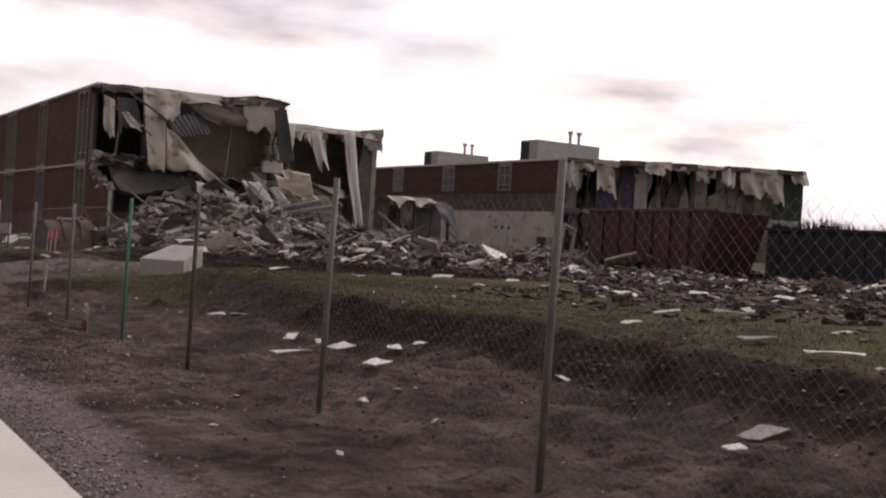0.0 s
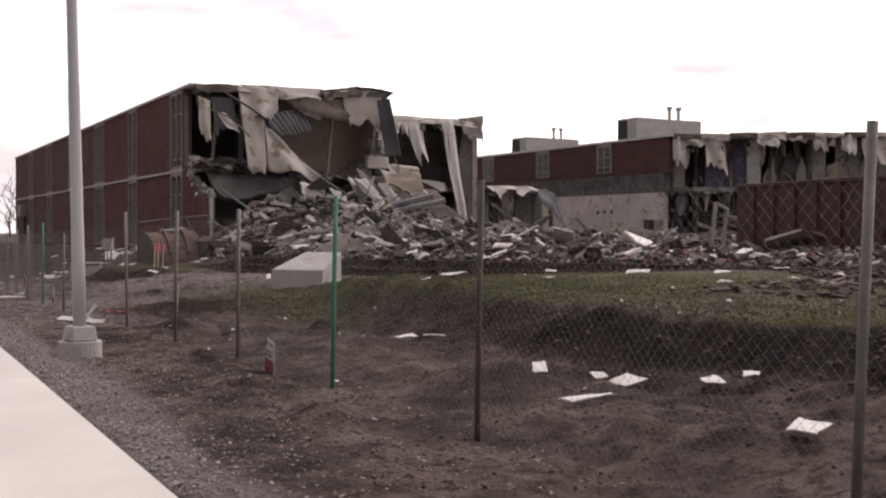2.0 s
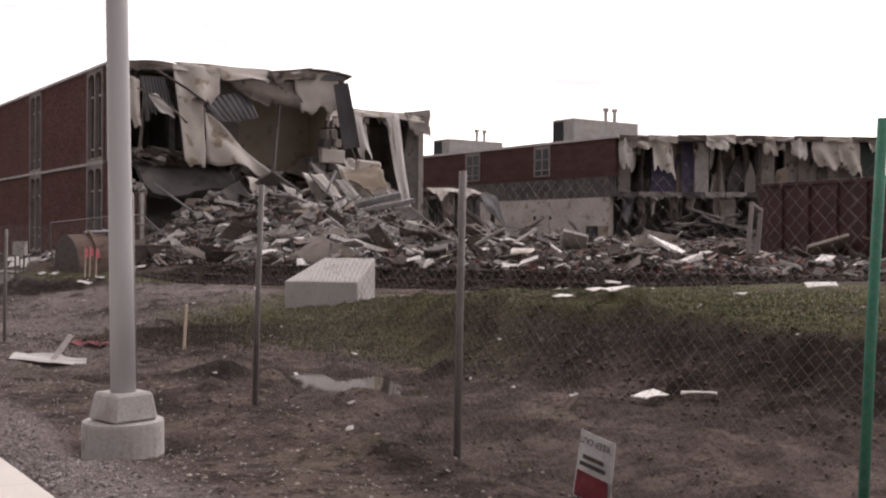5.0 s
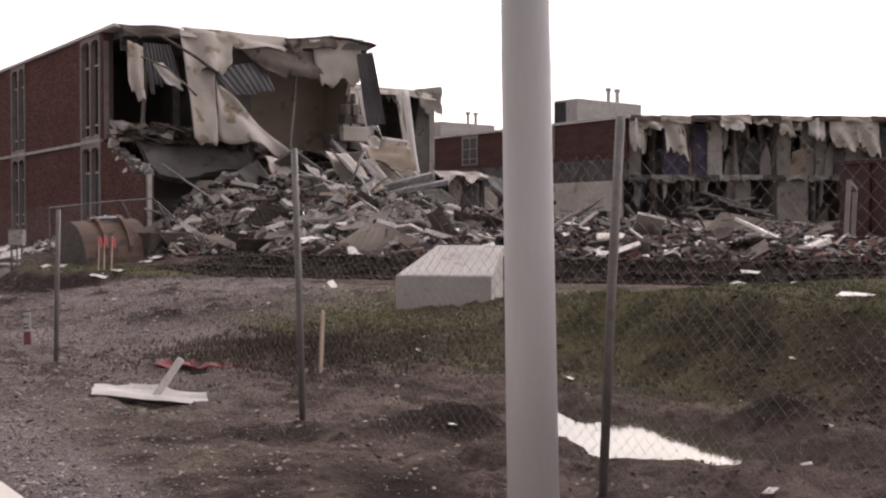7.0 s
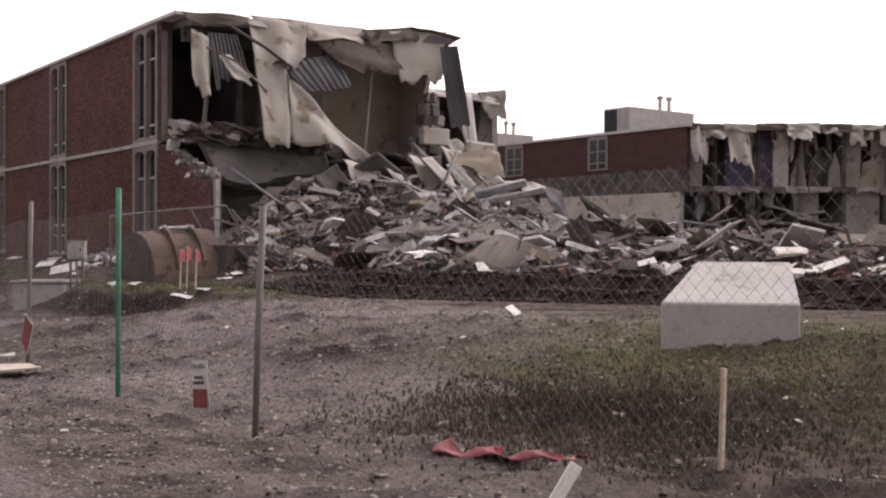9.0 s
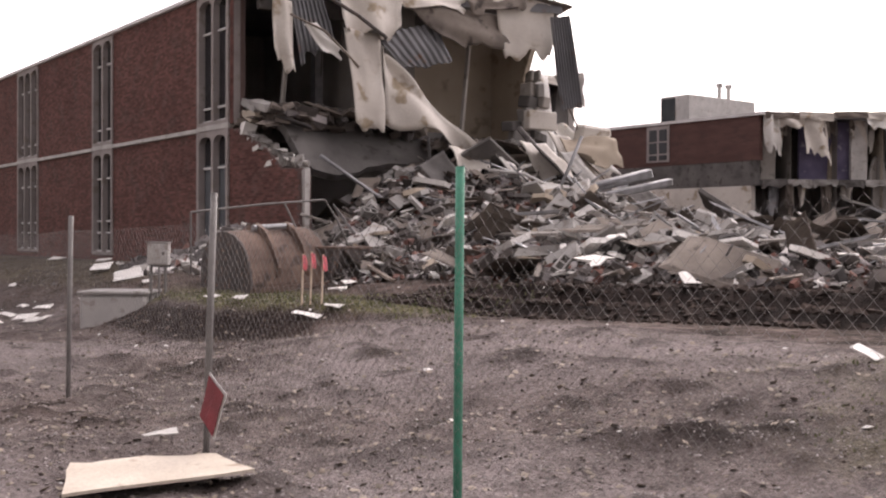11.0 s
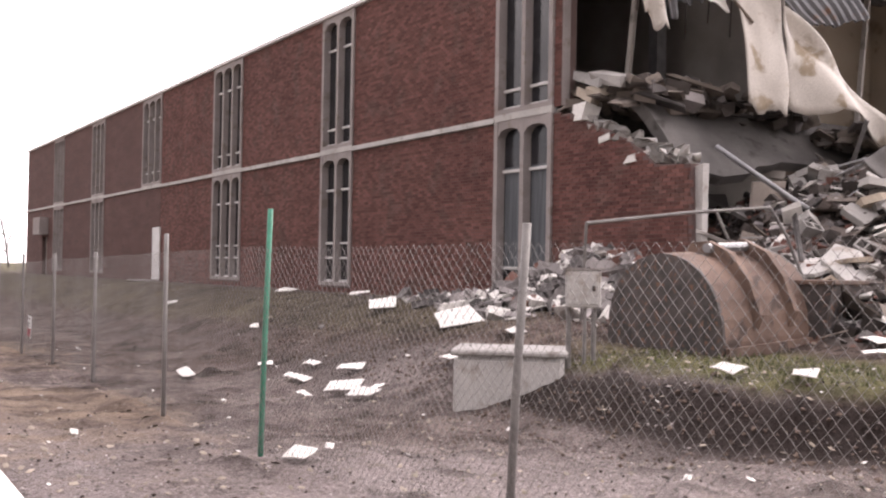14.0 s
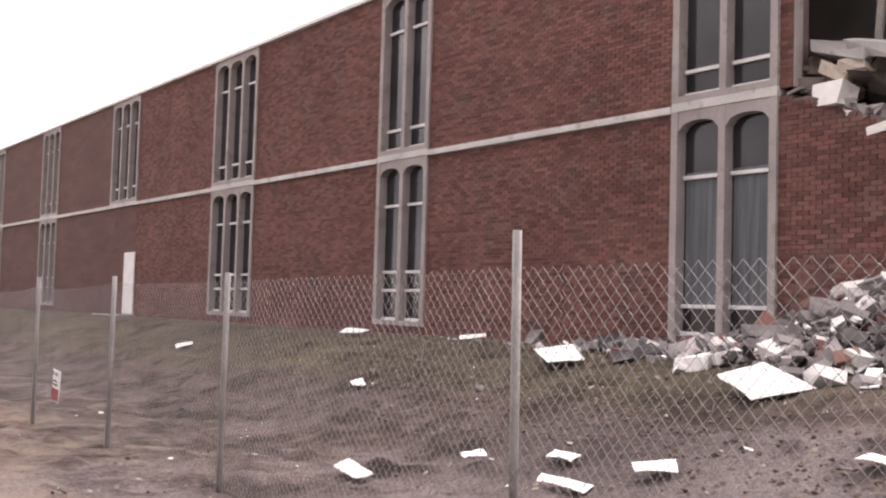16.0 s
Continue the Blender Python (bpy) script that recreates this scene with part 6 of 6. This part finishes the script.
# ---- ground cover ----
def cover(name, label, category, material, count, size, seed, place, flat=0.6):
    rg_ = random.Random(seed)
    verts_, faces_ = [], []
    while count > 0:
        x, y = place(rg_)
        if x < kerb_x(y) + 0.03 or debris_h(x, y) > 0.02:
            continue
        count -= 1
        s_ = size[0] + (size[1] - size[0]) * rg_.random() ** 3
        vs, fs = chunk_data(rg_, s_, s_ * 0.8, s_ * flat, 0.35)
        m = turn(rg_, 0.5)
        z = land(x, y) + 0.15 * s_
        b = len(verts_)
        for v in vs:
            w = m @ v
            verts_.append((w.x + x, w.y + y, w.z + z))
        faces_ += [tuple(b + q for q in f) for f in fs]
    tagged(new(name, raw(name, verts_, faces_, M[material])), label, category, kind="stuff")


cover("verge_gravel", "pale crushed stone along the sidewalk edge", "gravel", "stone", 9000, (0.01, 0.045), 61, lambda q: (lambda y: (kerb_x(y) + abs(q.gauss(0, 0.3)), y))(q.uniform(3.5, 26)))
cover("verge_gravel", "scattered pale stone over the gravel field", "gravel", "stone", 15000, (0.008, 0.04), 62, lambda q: (q.uniform(2.6, 8.5), q.triangular(24, 50, 32)))
cover("mud_clods", "dark clods of churned mud", "clods", "clod", 7000, (0.008, 0.05), 63, lambda q: (q.triangular(2.4, 8.6, 5.8), q.triangular(4, 27, 10)))
cover("mud_clods", "dark clods of mud along the bank", "clods", "clod", 6000, (0.01, 0.08), 64, lambda q: (lambda y: (lerp_table(BANK, y) + q.gauss(-0.4, 0.45), y))(q.choice((q.uniform(5, 23), q.uniform(42, 56)))))
cover("verge_gravel", "coarse pale stones over the gravel field", "gravel", "stone", 8000, (0.012, 0.04), 66, lambda q: (q.uniform(2.6, 10.5), q.triangular(24, 50, 33)), 0.5)
cover("straw_bits", "pale flattened straw bits over the gravel field", "straw", "straw", 9000, (0.02, 0.09), 67, lambda q: (q.uniform(2.7, 11), q.triangular(23, 56, 34)), 0.12)
cover("soil_crumbs", "dark crumbs of soil over the gravel field", "clods", "soil", 5000, (0.012, 0.045), 68, lambda q: (q.uniform(3.0, 11), q.triangular(23, 56, 34)), 0.6)
cover("soil_crumbs", "black lumps of turned soil along the foot of the heap", "clods", "soil", 6000, (0.03, 0.22), 69, lambda q: (lambda y: (lerp_table(FOOT, y) - q.uniform(0.2, 2.0), y))(q.uniform(18, 43)), 0.6)
cover("soil_crumbs", "black lumps of soil on the bank under the lawn", "clods", "soil", 2200, (0.015, 0.06), 70, lambda q: (lambda y: (lerp_table(BANK, y) + q.gauss(-0.3, 0.4), y))(q.uniform(4, 24)), 0.6)
cover("verge_gravel", "coarse pale stones strewn over the verge", "gravel", "stone", 9000, (0.008, 0.036), 85, lambda q: (lambda y: (kerb_x(y) + q.uniform(0.05, 2.3) * q.random() ** 0.6, y))(q.uniform(9, 31)), 0.5)
cover("straw_bits", "pale straw bits on the verge", "straw", "straw", 5000, (0.012, 0.05), 86, lambda q: (lambda y: (kerb_x(y) + q.uniform(0.1, 2.8), y))(q.uniform(9, 31)), 0.1)
cover("small_litter", "small pale crumbs of litter on the mud", "litter", "chunk_white", 420, (0.02, 0.12), 65, lambda q: (q.uniform(2.6, 13), q.uniform(4, 60)), 0.25)


def blades(name, label, material, count, seed, place, height):
    rg_ = random.Random(seed)
    verts_, faces_ = [], []
    while count > 0:
        x, y = place(rg_)
        if x < kerb_x(y) + 0.05:
            continue
        count -= 1
        z, h, a = land(x, y) - 0.01, rg_.uniform(*height), rg_.uniform(0, 6.28)
        for _ in range(3):
            a += rg_.uniform(0.8, 2.4)
            lx, ly, w = 0.7 * h * math.cos(a) * rg_.random(), 0.7 * h * math.sin(a) * rg_.random(), 0.006 + 0.05 * h
            b = len(verts_)
            verts_ += [(x - w * math.sin(a), y + w * math.cos(a), z), (x + w * math.sin(a), y - w * math.cos(a), z), (x + lx, y + ly, z + h)]
            faces_.append((b, b + 1, b + 2))
    tagged(new(name, raw(name, verts_, faces_, M[material])), label, "grass", kind="stuff")


def lawn(q):
    y = q.triangular(2, 33, 20)
    return lerp_table(BANK, y) + 0.1 + abs(q.gauss(0, 2.8)) - 2.5 * smooth(24, 28, y), y


blades("grass", "short trampled green grass on the raised lawn", "grass", 34000, 71, lawn, (0.012, 0.04))
blades("grass", "grass along the bank by the survey stakes", "grass", 1500, 72, lambda q: (lambda y: (lerp_table(BANK, y) + q.uniform(0.2, 2.8), y))(q.uniform(40, 47)), (0.02, 0.08))
blades("dry_grass", "dry yellow grass and straw on the gravel field", "straw", 7000, 73, lambda q: (q.uniform(2.6, 8.2), q.triangular(22, 58, 36)), (0.004, 0.012))
blades("dry_grass", "dry weeds on the bank and by the headwall", "straw", 5000, 74, lambda q: (lambda y: (lerp_table(BANK, y) + q.gauss(-1.2, 1.4), y))(q.uniform(20, 30)), (0.012, 0.04))
blades("dry_grass", "dry grass at the foot of the brick wall", "straw", 2000, 75, lambda q: (q.uniform(9.5, 13.8), q.uniform(46, 62)), (0.02, 0.08))
blades("grass", "thin green weeds round the lamp post", "grass", 4200, 76, lambda q: (q.uniform(2.6, 6.0), q.uniform(13, 27)), (0.006, 0.02))


def slope_grass(q):
    y = q.gauss(26.2, 2.4)
    return 7.2 + 0.12 * abs(y - 26.2) ** 1.5 + abs(q.gauss(0, 3.0)) - 0.9 * q.random() ** 2, y


blades("dry_weeds", "dark dry weeds in the hollow by the stake", "weed", 8500, 77, lambda q: (q.gauss(6.7, 0.7), q.gauss(27.9, 0.9)), (0.015, 0.07))
blades("grass", "worn green grass on the slope by the headwall", "grass", 11000, 78, slope_grass, (0.015, 0.05))


# ---- bare trees far off ----
def bare_tree(seed, h):
    rg_ = random.Random(seed)
    bm = bmesh.new()

    def limb(p, d, length, r, depth):
        pts, q = [p], Vector(p)
        for _ in range(3):
            d = (d + Vector((rg_.uniform(-.2, .2), rg_.uniform(-.2, .2), rg_.uniform(-.05, .15)))).normalized()
            q = q + d * length / 3
            pts.append(q.copy())
        tube(bm, pts, r, 4, 0.6, False)
        if depth:
            for k in range(4 if depth > 1 else 5):
                base = Vector(pts[1 + k % 3])
                a = rg_.uniform(0, 6.28)
                limb(base, (d + 0.9 * Vector((math.cos(a), math.sin(a), rg_.uniform(0.0, 0.5)))).normalized(), length * rg_.uniform(0.45, 0.65), r * 0.5, depth - 1)
    limb(Vector((0, 0, -0.3)), Vector((0, 0, 1)), h * 0.55, h * 0.018, 3)
    return mesh_of(bm, "tree", M["bark"])


tree_kinds = [bare_tree(k, 10) for k in range(4)]
rg = random.Random(8)
for k in range(26):
    if k < 12:
        x, y = rg.uniform(0, 26), rg.uniform(150, 215)
    else:
        a = radians(rg.uniform(50, 66))
        d = rg.uniform(190, 240)
        x, y = d * math.sin(a), d * math.cos(a)
    ob = new("tree", tree_kinds[k % 4])
    ob.matrix_world = Matrix.Translation((x, y, land(x, y))) @ Matrix.Rotation(rg.uniform(0, 6.28), 4, "Z") @ Matrix.Diagonal((1, 1, rg.uniform(0.8, 1.2), 1))
    tagged(ob, "bare leafless tree far beyond the site", "tree", "far bare trees")


def far_woods():
    """A low belt of bare brush far beyond the trailer, as one thicket of twigs."""
    rg_ = random.Random(91)
    vv, ff = [], []
    for _ in range(9000):
        a, d = radians(rg_.uniform(46, 70)), rg_.uniform(150, 185)
        x, y = d * math.sin(a), d * math.cos(a)
        h = rg_.uniform(6.8, 9.4) * (0.9 + 0.3 * noise.noise(Vector((a * 22, 0.5, 0))))
        for _k in range(2):
            z0, lean, w = rg_.uniform(0.6, h * 0.75), rg_.uniform(-0.8, 0.8), rg_.uniform(0.04, 0.12)
            b = len(vv)
            vv += [(x - w * math.cos(a), y + w * math.sin(a), z0), (x + w * math.cos(a), y - w * math.sin(a), z0), (x + lean * math.cos(a), y - lean * math.sin(a), min(h, z0 + rg_.uniform(2, 4.5)))]
            ff.append((b, b + 1, b + 2))
    tagged(new("far_woods", raw("far_woods", vv, ff, M["bark"])), "dark belt of bare brush on the horizon", "woods", kind="stuff")


far_woods()


# ---- raw end of the torn wall ----
part("raw_end", prism([(49.9, 0.9), (50.02, 0.9), (50.08, 3.2), (49.86, 3.25)], "x", FX + 0.1, FX + 0.23), M["concrete_pale"], facade, "white plaster left on the raw wall end")
lip_rg = random.Random(56)
for k, (y, z, a, b, m_) in enumerate(((53.0, 4.4, 0.55, 0.3, "chunk_white"), (52.2, 3.85, 0.34, 0.16, "chunk_white"), (51.4, 3.45, 0.45, 0.14, "chunk_white"), (53.05, 4.78, 0.42, 0.18, "plywood"), (52.7, 4.82, 0.4, 0.19, "plywood"), (52.9, 5.05, 0.9, 0.22, "concrete"), (52.4, 5.0, 0.7, 0.2, "concrete"), (51.0, 3.4, 0.4, 0.2, "concrete"))):
    vs, fs = chunk_data(lip_rg, 0.3, a, b, 0.3)
    ob = new("masonry_lump", raw("masonry_lump", vs, fs, M[m_]))
    ob.matrix_world = pose(14.02 + 0.1 * (k > 2), y, z, lip_rg.uniform(-20, 30), lip_rg.uniform(-15, 15), lip_rg.uniform(-15, 15))
    tagged(ob, "broken block and plaster on the torn wall edge", "masonry lump", "lumps on the torn wall")
for k in range(7):
    x0 = 14.6 + 0.6 * k
    bar_thing("hanging_cable", "thin loose cable dangling in the torn room", "cable", [(x0, 52.3, 8.0), (x0 + 0.05, 52.2, 7.2), (x0 + 0.02, 52.25, 6.3 - 0.2 * (k % 3))], 0.015, "dark_post", 5, "dangling cables")
for x0, z0, z1 in ((15.0, 4.5, 7.3), (17.9, 4.5, 7.0), (20.2, 4.4, 7.6)):
    ob = new("steel_post", mesh_of(bbox(-0.06, -0.05, 0, 0.06, 0.05, z1 - z0, 0.01), "steel_post", M["plaster_grey"]))
    ob.matrix_world = pose(x0, 51.75 if x0 > 19 else 53.0, z0, 3, 4, 20)
    tagged(ob, "bent steel stud standing in the torn room", "post", "studs in the torn room")

# ---- brickwork of the near wall, laid last ----
def lay_bricks():
    course, length, gap, proud = 0.0677, 0.2032, 0.010, 0.014
    spans = [q for q in wall_spans() if q[0] < 79]
    rg_ = random.Random(99)
    verts_, faces_ = [], []
    whole = raw("brick", [(0, 0, 0), (0, length - gap, 0), (0, length - gap, course - gap), (0, 0, course - gap), (proud, 0, 0), (proud, length - gap, 0), (proud, length - gap, course - gap), (proud, 0, course - gap)],
                [(0, 3, 2, 1), (0, 1, 5, 4), (2, 3, 7, 6), (0, 4, 7, 3), (1, 2, 6, 5)], M["brick"])
    made = 0
    for a, b, lo, hi in spans + [(49.9, Y0, Z0, 4.46)]:
        torn = a < 50
        n = int((hi - lo) / course)
        for c in range(n):
            z = lo + c * course + 0.004
            y_from = broken_low_edge(z + course) + rg_.uniform(-0.08, 0.1) if torn else a
            y = a + (length / 2 if c % 2 else 0) - length * (c % 2)
            while y < b:
                y0, y1 = max(y, y_from), min(y + length - gap, b - 0.002)
                y += length
                if y1 - y0 < 0.03:
                    continue
                x = FX - 0.002 + rg_.uniform(0, 0.004)
                if torn and 51.2 < y0 and 2.1 < z < 4.0 and y1 - y0 > length - gap - 0.001 and made < 300:
                    ob = new("brick", whole)
                    ob.parent = facade
                    ob.location = (x, y0, z)
                    made += 1
                    continue
                q = len(verts_)
                z1 = z + course - gap
                verts_ += [(x, y0, z), (x, y1, z), (x, y1, z1), (x, y0, z1), (x + proud, y0, z), (x + proud, y1, z), (x + proud, y1, z1), (x + proud, y0, z1)]
                faces_ += [(q, q + 3, q + 2, q + 1), (q, q + 1, q + 5, q + 4), (q + 2, q + 3, q + 7, q + 6), (q, q + 4, q + 7, q + 3), (q + 1, q + 2, q + 6, q + 5)]
    ob = new("brickwork", raw("brickwork", verts_, faces_, M["brick"]))
    ob.parent = facade
    ob["kind"] = "stuff"


lay_bricks()
